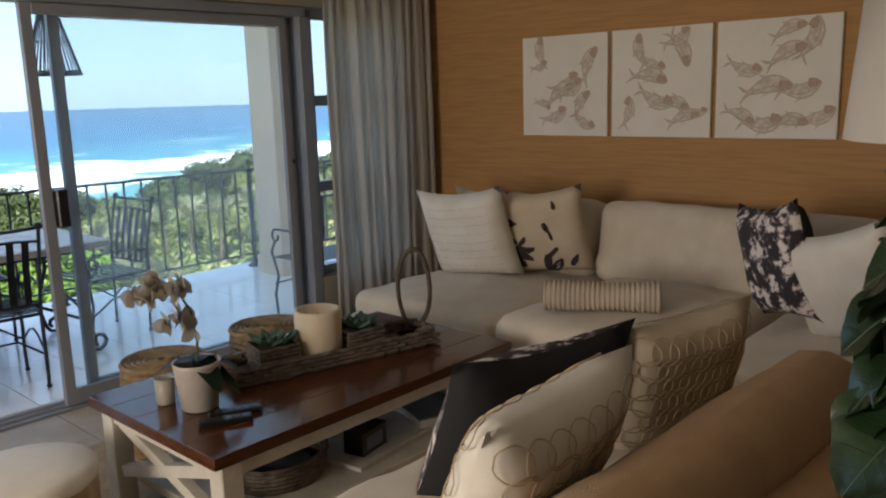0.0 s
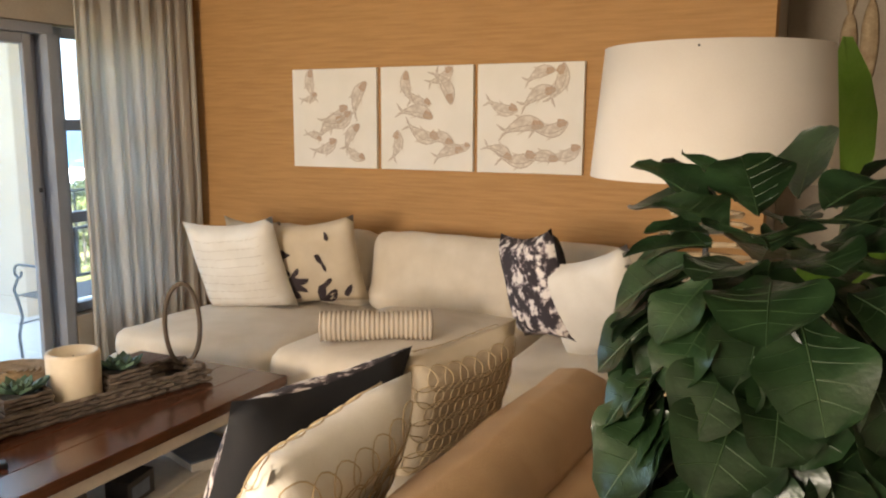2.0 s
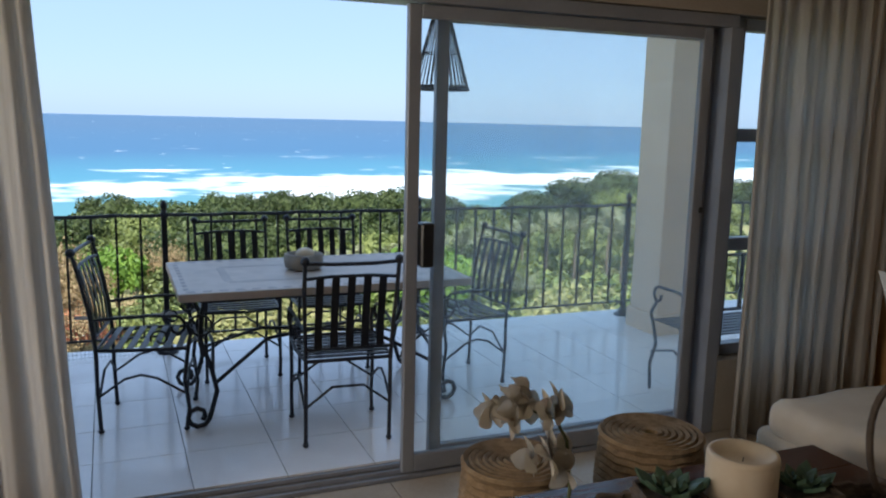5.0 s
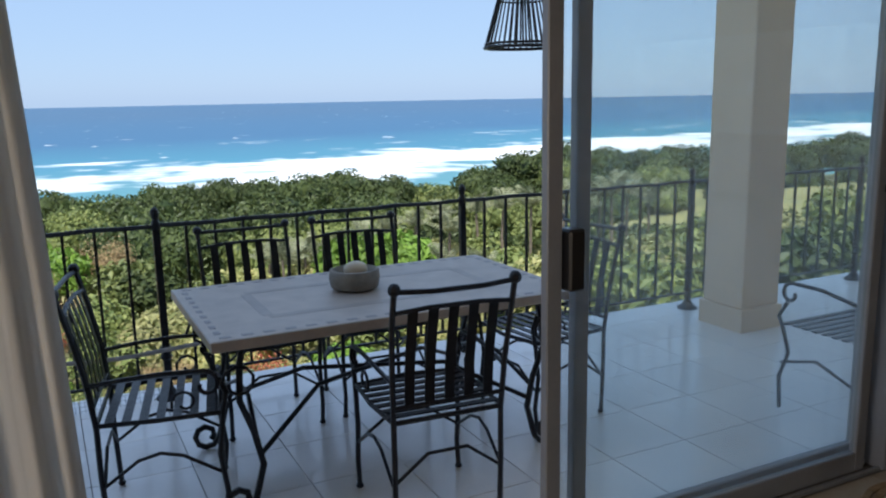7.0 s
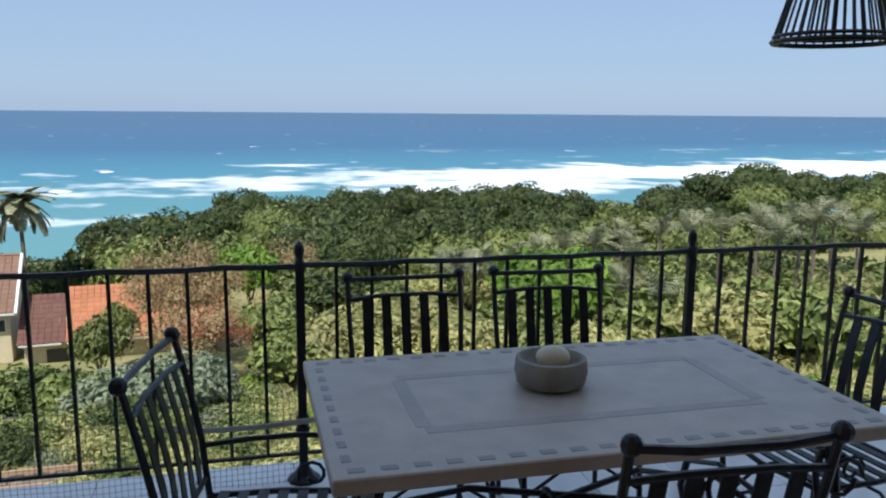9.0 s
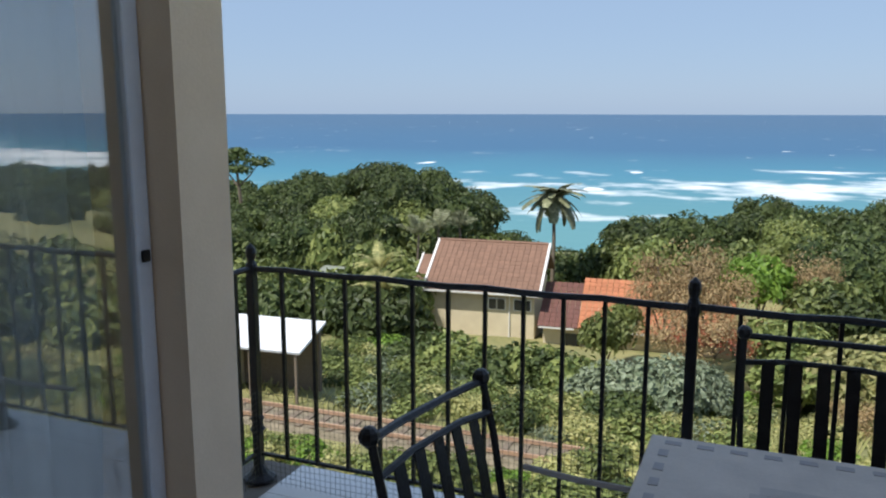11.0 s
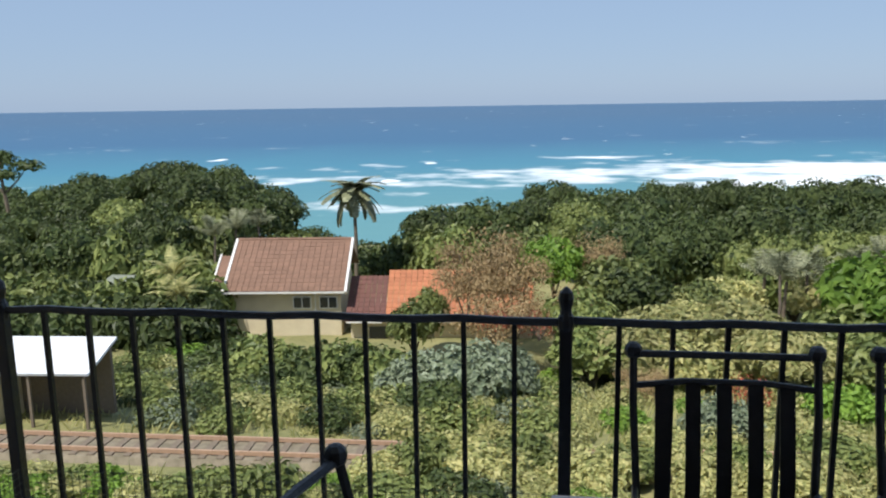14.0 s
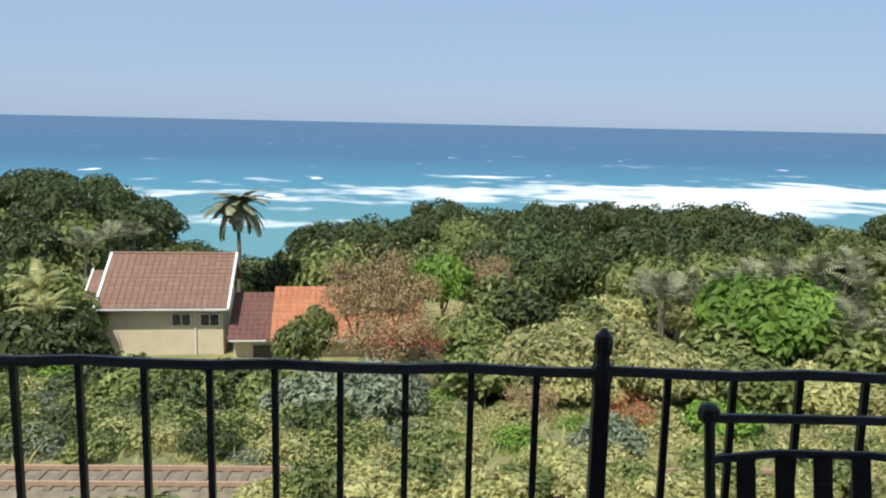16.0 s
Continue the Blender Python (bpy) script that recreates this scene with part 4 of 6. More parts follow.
def wicker_box(bm, sx, sy, h, rows, r=0.008, step=0.03, seed=0):
    rnd = random.Random(seed)
    for j in range(rows):
        z = r + (h - 2 * r) * j / max(1, rows - 1)
        pts = []
        for (ax, ay), (bx, by) in zip(((-1, -1), (1, -1), (1, 1), (-1, 1)), ((1, -1), (1, 1), (-1, 1), (-1, -1))):
            n = max(3, int((sx if ay == by else sy) / step))
            for i in range(n):
                t = i / n
                k = 1 + 0.03 * (-1) ** (i + j) + rnd.uniform(-0.01, 0.01)
                pts.append(((ax + (bx - ax) * t) * sx / 2 * k, (ay + (by - ay) * t) * sy / 2 * k, z + rnd.uniform(-0.003, 0.003)))
        tube(bm, pts, r, 5, True)
    return bm


TRAY = pose(2.49, 3.165, 0.502, 0, 0, -14)
tr = thing("wicker_tray", TRAY, "long weathered grey wicker tray on the coffee table", "tray")
bm = bmesh.new()
wicker_box(bm, 0.92, 0.22, 0.075, 4, 0.011, 0.035, 1)
part("rim", bm, WICKER, tr)
part("bottom", boxes((-0.45, 0.45, -0.10, 0.10, 0.002, 0.02)), WICKER, tr)


def succulent(parent, c, r, n=14, seed=0, material=SUCC, lift=0.5):
    rnd = random.Random(seed)
    for i in range(n):
        a, k = i * 2.4, 1 - i / (n * 1.3)
        L = r * k * rnd.uniform(0.9, 1.1)
        bm = bmesh.new()
        pts = [(0, 0, 0), (L * 0.45, L * 0.26, L * 0.05), (L * 0.8, L * 0.24, L * 0.12), (L * 1.1, 0, L * 0.24), (L * 0.8, -L * 0.24, L * 0.12), (L * 0.45, -L * 0.26, L * 0.05)]
        up = [bm.verts.new((x, y, z + 0.006)) for x, y, z in pts]
        dn = [bm.verts.new((x * 0.97, y * 0.9, z - 0.006)) for x, y, z in pts]
        bm.faces.new(up)
        bm.faces.new(dn[::-1])
        for q in range(6):
            bm.faces.new((up[q], dn[q], dn[(q + 1) % 6], up[(q + 1) % 6]))
        o = part("leaf", bm, material, parent)
        o.matrix_basis = Matrix.Translation(c) @ Matrix.Rotation(a, 4, "Z") @ Matrix.Rotation(-lift * (0.3 + 1.7 * i / n), 4, "Y")


for dx, sd2 in ((-0.265, 2), (0.135, 3)):
    sp = thing("succulent_planter", TRAY @ pose(dx, 0.01, 0.022), "grey-green succulent in a small wicker box", "plant", "succulents on the tray")
    bm = bmesh.new()
    wicker_box(bm, 0.17, 0.15, 0.10, 6, 0.009, 0.03, sd2)
    part("wicker_pot", bm, WICKER, sp)
    part("soil", boxes((-0.075, 0.075, -0.065, 0.065, 0.002, 0.08)), BARK, sp)
    succulent(sp, (0, 0, 0.088), 0.105, 20, sd2)
cd = thing("pillar_candle", TRAY @ pose(-0.055, 0.015, 0.0225), "thick ivory pillar candle with a melted hollow", "candle")
part("wax", turned([(0.098, 0), (0.101, 0.005), (0.101, 0.195), (0.098, 0.207), (0.086, 0.208), (0.070, 0.188), (0.03, 0.176), (0.008, 0.176)], 28), WAX, cd, smooth=True)
part("wick", bar([(0, 0, 0.178), (0.002, 0, 0.19)], 0.0015), BLACK, cd)
rg = thing("driftwood_ring", pose(2.94, 3.10, 0.502, 0, 0, -35), "tall driftwood loop sculpture on a small stand", "sculpture")
part("loop", bar([(0.075 * math.cos(a), 0.01 * math.sin(3 * a), 0.235 + 0.185 * math.sin(a)) for a in [k * math.tau / 26 for k in range(26)]], 0.011, 6, True), DRIFT, rg)
part("stand", boxes((-0.09, 0.09, -0.04, 0.04, 0, 0.02), bevel=0.004), DRIFT, rg)
part("pin", bar([(0, 0, 0.02), (0, 0, 0.05)], 0.006), IRON, rg)

orc = thing("orchid", pose(1.815, 3.125, 0.502), "cream orchid in a taupe ceramic pot on the coffee table", "plant")
part("pot", turned([(0.062, 0), (0.067, 0.004), (0.086, 0.165), (0.089, 0.18), (0.081, 0.18), (0.076, 0.14), (0.01, 0.14)], 24), CERAMIC, orc, smooth=True)
stem_pts = [(0.0, 0, 0.13), (0.01, 0.0, 0.25), (0.0, 0.01, 0.37), (-0.03, 0.02, 0.43), (-0.10, 0.03, 0.455), (-0.17, 0.045, 0.45)]
part("stem", bar(stem_pts, 0.0045), STEM, orc)


def petal_bm(L, w, bend):
    bm = bmesh.new()
    rows = []
    for i in range(5):
        t = i / 4
        ww = w * math.sin(math.pi * min(1, 0.12 + 0.85 * t)) ** 0.7
        rows.append([bm.verts.new((L * t, s * ww / 2, bend * t * t + 0.12 * ww * abs(s))) for s in (-1, 0, 1)])
    for a, b in zip(rows, rows[1:]):
        for k in range(2):
            bm.faces.new((a[k], a[k + 1], b[k + 1], b[k]))
    ret = bmesh.ops.solidify(bm, geom=bm.faces[:], thickness=0.0015)
    return bm


pet = mesh_of("petal", petal_bm(0.056, 0.056, -0.010), PETAL, True)
rnd = random.Random(3)
for k, (x, y, z) in enumerate(((-0.01, 0.02, 0.335), (-0.06, -0.01, 0.345), (-0.09, 0.03, 0.33), (-0.04, 0.03, 0.365), (-0.02, -0.02, 0.31), (-0.03, 0.02, 0.47), (-0.07, 0.0, 0.46), (-0.10, 0.03, 0.475),
                               (-0.13, 0.06, 0.465), (-0.16, 0.03, 0.445), (-0.19, 0.06, 0.45), (-0.09, 0.06, 0.485), (-0.14, 0.02, 0.48))):
    for i in range(5):
        o = part("petal", pet, PETAL, orc)
        o.matrix_basis = Matrix.Translation((x, y, z)) @ Euler((rnd.uniform(-0.5, 0.5) + 1.2, rnd.uniform(-0.5, 0.5), rnd.uniform(0, 1.5))).to_matrix().to_4x4() @ Matrix.Rotation(i * math.tau / 5, 4, "Z")
for a, L, tilt in ((-0.9, 0.19, 0.35), (-0.35, 0.17, 0.0), (-1.6, 0.16, 0.1), (2.4, 0.15, -0.15), (0.6, 0.15, -0.2)):
    o = part("leaf", petal_bm(L, 0.085, -0.07), FIDDLE, orc, smooth=True)
    o.matrix_basis = Matrix.Translation((0, 0, 0.178)) @ Matrix.Rotation(a, 4, "Z") @ Matrix.Rotation(tilt, 4, "Y")
gl = thing("tealight_glass", pose(1.755, 3.265, 0.502), "small frosted tealight glass", "candle holder")
part("cup", turned([(0.030, 0), (0.034, 0.004), (0.038, 0.10), (0.034, 0.10), (0.031, 0.02), (0.005, 0.015)], 18), CLEAR, gl, smooth=True)
part("tealight", turned([(0.02, 0.021), (0.02, 0.04), (0.004, 0.04)], 12), WAX, gl)
for x, y, a in ((1.79, 2.92, -28), (1.86, 2.965, -24)):
    rm = thing("remote_control", pose(x, y, 0.502, 0, 0, a), "black remote control on the coffee table", "remote")
    part("case", boxes((-0.095, 0.095, -0.023, 0.023, 0, 0.02), bevel=0.006, seg=2), BLACK, rm)
    for i in range(5):
        part("button", boxes((-0.07 + i * 0.03, -0.058 + i * 0.03, -0.01, 0.01, 0.0201, 0.022)), ALU_BT, rm)

# lower shelf
bk = thing("magazine", pose(2.52, 3.00, 0.166, 0, 0, 8), "large white magazine lying on the lower shelf", "magazine")
part("paper_block", boxes((-0.27, 0.27, -0.19, 0.19, 0, 0.018), bevel=0.002), PAPER, bk)
b2 = thing("book", pose(2.86, 2.96, 0.166, 0, 0, -20), "thick book with a slate blue cover", "book")
part("paper_block", boxes((-0.11, 0.11, -0.15, 0.15, 0.005, 0.055)), PAPER, b2)
part("cover", boxes((-0.115, 0.115, -0.155, 0.155, 0.0555, 0.062)), BLUEGREY, b2)
b3 = thing("small_box", pose(2.42, 2.90, 0.186, 0, 0, 12), "small black and white printed box", "box")
part("carton", boxes((-0.085, 0.085, -0.05, 0.05, 0, 0.10), bevel=0.003), BLACK, b3)
part("label", boxes((-0.06, 0.05, -0.0525, -0.0502, 0.02, 0.075)), BLUEGREY, b3, "grey printed panel")
bs = thing("wicker_basket", pose(2.06, 2.98, 0.166), "dark wicker basket of magazines on the lower shelf", "basket")
bm = bmesh.new()
for j in range(6):
    tube(bm, [((0.17 + 0.004 * j) * math.cos(a) * (1 + 0.02 * (-1) ** (k + j)), (0.12 + 0.004 * j) * math.sin(a) * (1 + 0.02 * (-1) ** (k + j)), 0.012 + j * 0.018) for k, a in enumerate([q * math.tau / 28 for q in range(28)])], 0.010, 5, True)
part("weave", bm, WICKER, bs)
part("folded_magazine", turned([(0.10, 0.004), (0.11, 0.07), (0.01, 0.085)], 16), BLUEGREY, bs, "folded magazines")

for x, y, r, h in ((2.10, 3.92, 0.19, 0.45), (2.73, 3.98, 0.20, 0.45)):
    st = thing("pouf", pose(x, y, 0.0), "round woven seagrass stool between table and door", "stool", "seagrass stools")
    bm = bmesh.new()
    n = 16
    for j in range(n):
        z = 0.014 + (h - 0.03) * j / (n - 1)
        rr = r * (0.93 + 0.07 * math.sin(math.pi * j / (n - 1)))
        tube(bm, [(rr * math.cos(k * math.tau / 24), rr * math.sin(k * math.tau / 24), z + 0.003 * (-1) ** k) for k in range(24)], 0.0165, 5, True)
    part("side_weave", bm, RUSH, st)
    bm = bmesh.new()
    for j in range(7):
        rr = r * 0.92 * (1 - j / 7) + 0.01
        tube(bm, [(rr * math.cos(k * math.tau / 24), rr * math.sin(k * math.tau / 24), h - 0.006) for k in range(24)], 0.014, 5, True)
    part("top_weave", bm, RUSH, st)
    part("core", turned([(r * 0.9, 0.0), (r * 0.9, h - 0.02)], 20), BARK, st)
ds = thing("drum_stool", pose(1.26, 3.36, 0.0), "woven drum stool with a white cushioned top", "stool")
part("basket_body", turned([(0.22, 0), (0.235, 0.1), (0.235, 0.3), (0.225, 0.34)], 26), WICKER_LT, ds)
part("top_pad", turned([(0.236, 0.341), (0.24, 0.36), (0.236, 0.385), (0.21, 0.398), (0.1, 0.404), (0.01, 0.405)], 28), WHITE_CL, ds, "white padded top", True)


# pictures
def fish_outline(L, bend):
    """Rows of (along, half width, centre) for a slim fish with a forked tail."""
    rows = []
    for t, w in ((0, 0.02), (0.06, 0.07), (0.14, 0.105), (0.26, 0.135), (0.40, 0.14), (0.54, 0.115), (0.66, 0.08), (0.76, 0.045), (0.83, 0.032)):
        rows.append((L * (t - 0.5), w * L, bend * L * math.sin(t * 1.25 * math.pi)))
    return rows


def fish_bm(L, bend):
    """One painted fish: body, forked tail and fins, a hair thick."""
    bm = bmesh.new()
    rows = fish_outline(L, bend)
    a = [bm.verts.new((0, y, c + w)) for y, w, c in rows]
    b = [bm.verts.new((0, y, c - w)) for y, w, c in rows]
    for i in range(len(rows) - 1):
        bm.faces.new((a[i], a[i + 1], b[i + 1], b[i]))
    y, w, c = rows[-1]
    for s in (1, -1):
        bm.faces.new([bm.verts.new(p) for p in ((0, y, c), (0, y, c + s * w), (0, y + 0.17 * L, c + s * 0.15 * L), (0, y + 0.09 * L, c + s * 0.03 * L))])
        bm.faces.new([bm.verts.new((-0.0003, u * L, bend * L * 0.9 + s * v * L)) for u, v in ((-0.16, 0.11), (0.02, 0.11), (0.10, 0.20), (0.0, 0.17))])
    return bm


def fish_lines(L, bend):
    """Brushed contour, belly line and tail rays of one fish."""
    bm = bmesh.new()
    rows = fish_outline(L, bend)
    y, w, c = rows[-1]
    for s in (1, -1):
        tube(bm, [(-0.0004, q, k + s * h) for q, h, k in rows] + [(-0.0004, y + 0.17 * L, c + s * 0.15 * L)], 0.011, 3)
        tube(bm, [(-0.0004, y, c), (-0.0004, y + 0.11 * L, c + s * 0.07 * L)], 0.008, 3)
    tube(bm, [(-0.0004, q, k - 0.35 * h) for q, h, k in rows[1:8]], 0.010, 3)
    bmesh.ops.scale(bm, vec=(0.04, 1, 1), verts=bm.verts[:])
    bmesh.ops.translate(bm, vec=(-0.0008, 0, 0), verts=bm.verts[:])
    return bm


FISH = [
    [(-.17, .22, 95, .3), (-.2, .14, 20, .2), (.2, .12, 65, .35), (0, .02, 28, .34), (-.03, -.06, 30, .36), (.05, -.02, 35, .3), (-.17, -.12, -20, .2), (-.08, -.19, 25, .3), (.14, -.13, 55, .3), (.16, -.22, -30, .26)],
    [(-.12, .19, 100, .3), (-.05, .13, -25, .26), (.12, .2, -60, .34), (.10, .26, 30, .28), (-.08, .03, -10, .36), (-.03, -.08, -20, .36), (.09, -.13, -15, .3), (-.22, -.18, 80, .28), (.16, -.22, 15, .3), (.24, -.17, 5, .2)],
    [(.06, .25, 20, .28), (.17, .2, 70, .34), (.05, .12, 25, .34), (-.18, .08, -15, .3), (-.05, -.06, 8, .4), (.12, -.05, 12, .34), (-.2, -.2, -25, .28), (-.08, -.23, 5, .36), (.08, -.24, 0, .3), (.22, -.2, 20, .3)],
]
fish_src = [mesh_of("fish", fish_bm(1.0, b), FISH_A) for b in (0.09, -0.10)]
line_src = [mesh_of("contour", fish_lines(1.0, b), FISH_C) for b in (0.09, -0.10)]
head_bm = bmesh.new()
head_bm.faces.new([head_bm.verts.new((-0.0006, y, z)) for y, z in ((-0.5, 0), (-0.42, 0.09), (-0.28, 0.13), (-0.22, 0.0), (-0.28, -0.07), (-0.42, -0.05))])
head_src = mesh_of("fish_head", head_bm, FISH_B)
for i, (y0, y1) in enumerate(((3.222, 3.876), (2.545, 3.190), (1.856, 2.516))):
    pc = thing("picture", pose(4.848, (y0 + y1) / 2, 1.648), "square canvas painting of brown fish shoaling on white", "painting", "fish paintings")
    w = (y1 - y0) / 2
    part("canvas", boxes((0, 0.03, -w, w, -0.322, 0.322), bevel=0.003), CANVAS, pc)
    for k, (u, v, a, L) in enumerate(FISH[i]):
        o = part("fish", fish_src[k % 2], FISH_A, pc)
        # right in the picture is -y in the room
        o.matrix_basis = Matrix.Translation((-0.0015 - 0.0004 * k, -u * 0.98, v * 0.98)) @ Matrix.Rotation(radians(-a), 4, "X") @ Matrix.Diagonal((1, L * 0.74, L * 0.80, 1))
        part("head", head_src, FISH_B, o)
        part("contour", line_src[k % 2], FISH_C, o)

# lamp on a console behind the tan sofa
cs = thing("console_table", pose(2.35, 0.74, 0), "white painted console table behind the tan sofa", "console table")
part("top", boxes((-0.95, 0.75, -0.20, 0.20, 0.70, 0.74), bevel=0.004), WHITE_WD, cs)
for x in (-0.9, 0.66):
    for y in (-0.17, 0.13):
        part("leg", boxes((x, x + 0.05, y, y + 0.05, 0, 0.70)), WHITE_WD, cs)
lm = thing("table_lamp", pose(2.54, 0.84, 0.741), "table lamp with an openwork cane base and cream drum shade", "lamp")
part("shade", turned([(0.310, 0.744), (0.281, 1.075), (0.277, 1.075), (0.306, 0.744)], 48, caps=False), SHADE, lm, "cream linen drum shade", True)
bm = bmesh.new()
for j in range(20):
    z = 0.02 + j * 0.033
    rr = 0.07 + 0.11 * math.sin(math.pi * min(1, (j + 1.5) / 21)) ** 0.7
    tube(bm, [(rr * math.cos(k * math.tau / 20 + j * 0.3) * (1 + 0.04 * (-1) ** k), rr * math.sin(k * math.tau / 20 + j * 0.3) * (1 + 0.04 * (-1) ** k), z) for k in range(20)], 0.0065, 5, True)
tagged(part("cane_base", bm, WICKER_LT, lm), kind="stuff")
part("foot", turned([(0.09, 0), (0.09, 0.015), (0.03, 0.02)], 20), WICKER_LT, lm)
part("neck", bar([(0, 0, 0.015), (0, 0, 1.02)], 0.008), IRON, lm)
part("harp", bar([(-0.283, 0, 1.06), (0, 0, 1.03), (0.283, 0, 1.06)], 0.003), IRON, lm)


def fiddle_at(L, seed, t, q):
    """Point of a broad, wavy fiddle-leaf at t along and q across."""
    w = L * (0.03 + 0.39 * math.sin(math.pi * 0.93 * t ** 1.25) ** 0.62) * (1 - 0.09 * math.sin(t * 9)) if 0 < t else L * 0.025
    if t > 0.93:
        w *= 1 - 0.55 * ((t - 0.93) / 0.07) ** 2
    wave = 0.040 * L * math.sin(t * 11 + seed + (2 if q > 0 else 0)) * abs(q)
    quilt = 0.012 * L * abs(math.sin(t * 19 - abs(q) * 3.2)) * (abs(q) > 0.1)
    return Vector((L * t, q * w, 0.24 * w * q * q + wave + quilt - 0.22 * L * t * t))


def fiddle_bm(L, seed):
    bm = bmesh.new()
    n, m = 14, 4
    rows = [[bm.verts.new(fiddle_at(L, seed, i / n, k / m)) for k in range(-m, m + 1)] for i in range(n + 1)]
    for a, b in zip(rows, rows[1:]):
        for k in range(2 * m):
            bm.faces.new((a[k], a[k + 1], b[k + 1], b[k]))
    return bm


def vein_bm(L, seed):
    """Raised midrib and side veins of the same leaf."""
    bm = bmesh.new()
    tube(bm, [fiddle_at(L, seed, i / 10, 0) for i in range(11)], 0.0024, 4, False, 0.0010)
    for i in range(5):
        for q in (-1, 1):
            tube(bm, [fiddle_at(L, seed, 0.14 + 0.15 * i + 0.13 * k, q * (0.02 + 0.84 * k)) for k in (0, 0.33, 0.66, 1)], 0.0011, 3, False, 0.0006)
    return bm


leaf_src = [mesh_of("leaf", fiddle_bm(0.20, s), FIDDLE, True) for s in (0.0, 1.3, 2.9)]
vein_src = [mesh_of("midrib", vein_bm(0.20, s), VEIN) for s in (0.0, 1.3, 2.9)]
fp = thing("fiddle_leaf_plant", pose(PLANT_X, PLANT_Y, 0.741), "potted fiddle-leaf plant with broad dark leaves beside the lamp", "plant")
part("pot", turned([(0.08, 0), (0.10, 0.02), (0.115, 0.15), (0.12, 0.165), (0.11, 0.165), (0.01, 0.15)], 22), CERAMIC, fp, smooth=True)
rnd = random.Random(12)
for s in range(4):
    a = s * 1.7
    part("trunk", bar([(0.02 * math.cos(a), 0.02 * math.sin(a), 0.14), (0.05 * math.cos(a), 0.05 * math.sin(a), 0.3), (0.08 * math.cos(a + 0.4), 0.08 * math.sin(a + 0.4), 0.60)], 0.007), STEM, fp)
for i in range(180):
    t = (i + 0.5) / 180
    z = 0.10 + 0.66 * t
    a = i * 2.4 + rnd.uniform(-0.3, 0.3)
    r0 = 0.06 + 0.13 * math.sin(math.pi * (0.25 + 0.68 * t))
    k = rnd.uniform(0.62, 0.98) * (0.85 if t > 0.9 else 1)
    o = part("leaf", leaf_src[i % 3], FIDDLE, fp)
    # low leaves hang, upper ones stand out and up
    o.matrix_basis = Matrix.Translation((r0 * math.cos(a), r0 * math.sin(a), z)) @ Matrix.Rotation(a, 4, "Z") @ Matrix.Rotation(-(-1.25 + 0.75 * t + 1.5 * max(0, t - 0.78) / 0.22 + rnd.uniform(-0.3, 0.3)), 4, "Y") @ Matrix.Rotation(rnd.uniform(-0.45, 0.45), 4, "X") @ Matrix.Scale(k, 4)
    part("midrib", vein_src[i % 3], VEIN, o)

# plant and wall carving beyond the lamp
bp2 = thing("banana_plant", pose(3.75, 0.55, 0), "tall bright green banana plant in a basket behind the lamp", "plant")
part("basket", turned([(0.14, 0), (0.17, 0.1), (0.17, 0.3), (0.15, 0.32), (0.01, 0.31)], 20), WICKER_LT, bp2)
part("stalk", bar([(0, 0, 0.3), (0.02, -0.02, 0.8), (0.02, -0.06, 1.35)], 0.014), STEM, bp2)
for L, w, loc, rot in ((0.62, 0.20, (0.0, -0.05, 1.36), (15, -80, 8)), (0.5, 0.17, (0.0, 0.0, 1.0), (70, -40, -60)), (0.45, 0.16, (0, 0, 0.9), (70, -35, 160))):
    o = part("leaf", petal_bm(L, w, -0.06), LIME, bp2, smooth=True)
    o.matrix_basis = pose(*loc, *rot)
cv = thing("wall_carving", pose(5.785, 0.47, 1.84), "pale carved wooden fish hanging on the recess wall", "carving")
for dy, L in ((-0.05, 0.50), (0.06, 0.42)):
    bm = ball(bmesh.new(), (0, dy, 0.1 + L * 0.3), 0.5, 0.05, 0.10, L, 10, 8)
    part("fish_body", bm, WICKER_LT, cv, smooth=True)
    part("tail", bar([(0, dy, 0.1 + L * 0.75), (0, dy, 0.14 + L * 0.95)], 0.01, 6, False, 0.04), WICKER_LT, cv)


# ---------------------------------------------------------------- grounds
def ground_z(x, y):
    """Slope falling from the house to the dune scrub and then the beach."""
    t = [(7, -6.2), (14, -7.6), (27, -9.6), (33, -10.4), (45, -12.8), (62, -14.2), (105, -16), (125, -21), (150, -27), (180, -30), (5000, -45)]
    z = t[0][1]
    for (a, za), (b, zb) in zip(t, t[1:]):
        if y > a:
            z = za + (zb - za) * min(1, (y - a) / (b - a))
    if 10 < y < 130 and not 25.5 < y < 31:
        z += 0.5 * noise.noise((x * 0.07, y * 0.07, 0)) + 0.2 * noise.noise((x * 0.3, y * 0.3, 5))
    if x > 25:
        z += min(4.5, (x - 25) * 0.09) * max(0, 1 - abs(y - 70) / 60)
    return z


bm = bmesh.new()
xs = [-4800, -900, -300] + [-150 + 4 * i for i in range(81)] + [300, 900, 4800]
ys = [-900, -60, 4.0, 7.0] + [9 + 2 * i for i in range(40)] + [92, 100, 110, 125, 150, 175, 200, 230, 260, 300, 4900]
gv = [[bm.verts.new((x, y, ground_z(x, y) if y > 7 else -6.2)) for x in xs] for y in ys]
for a, b in zip(gv, gv[1:]):
    for k in range(len(xs) - 1):
        bm.faces.new((a[k], a[k + 1], b[k + 1], b[k]))
solid("ground", bm, GROUND, "dry grassy slope falling towards the sea", "ground", kind="structure", smooth=True)
solid("sea", boxes((-4850, 4850, 140, 4880, -60, -25)), SEA, "blue sea with white surf near the shore", "sea", kind="structure")


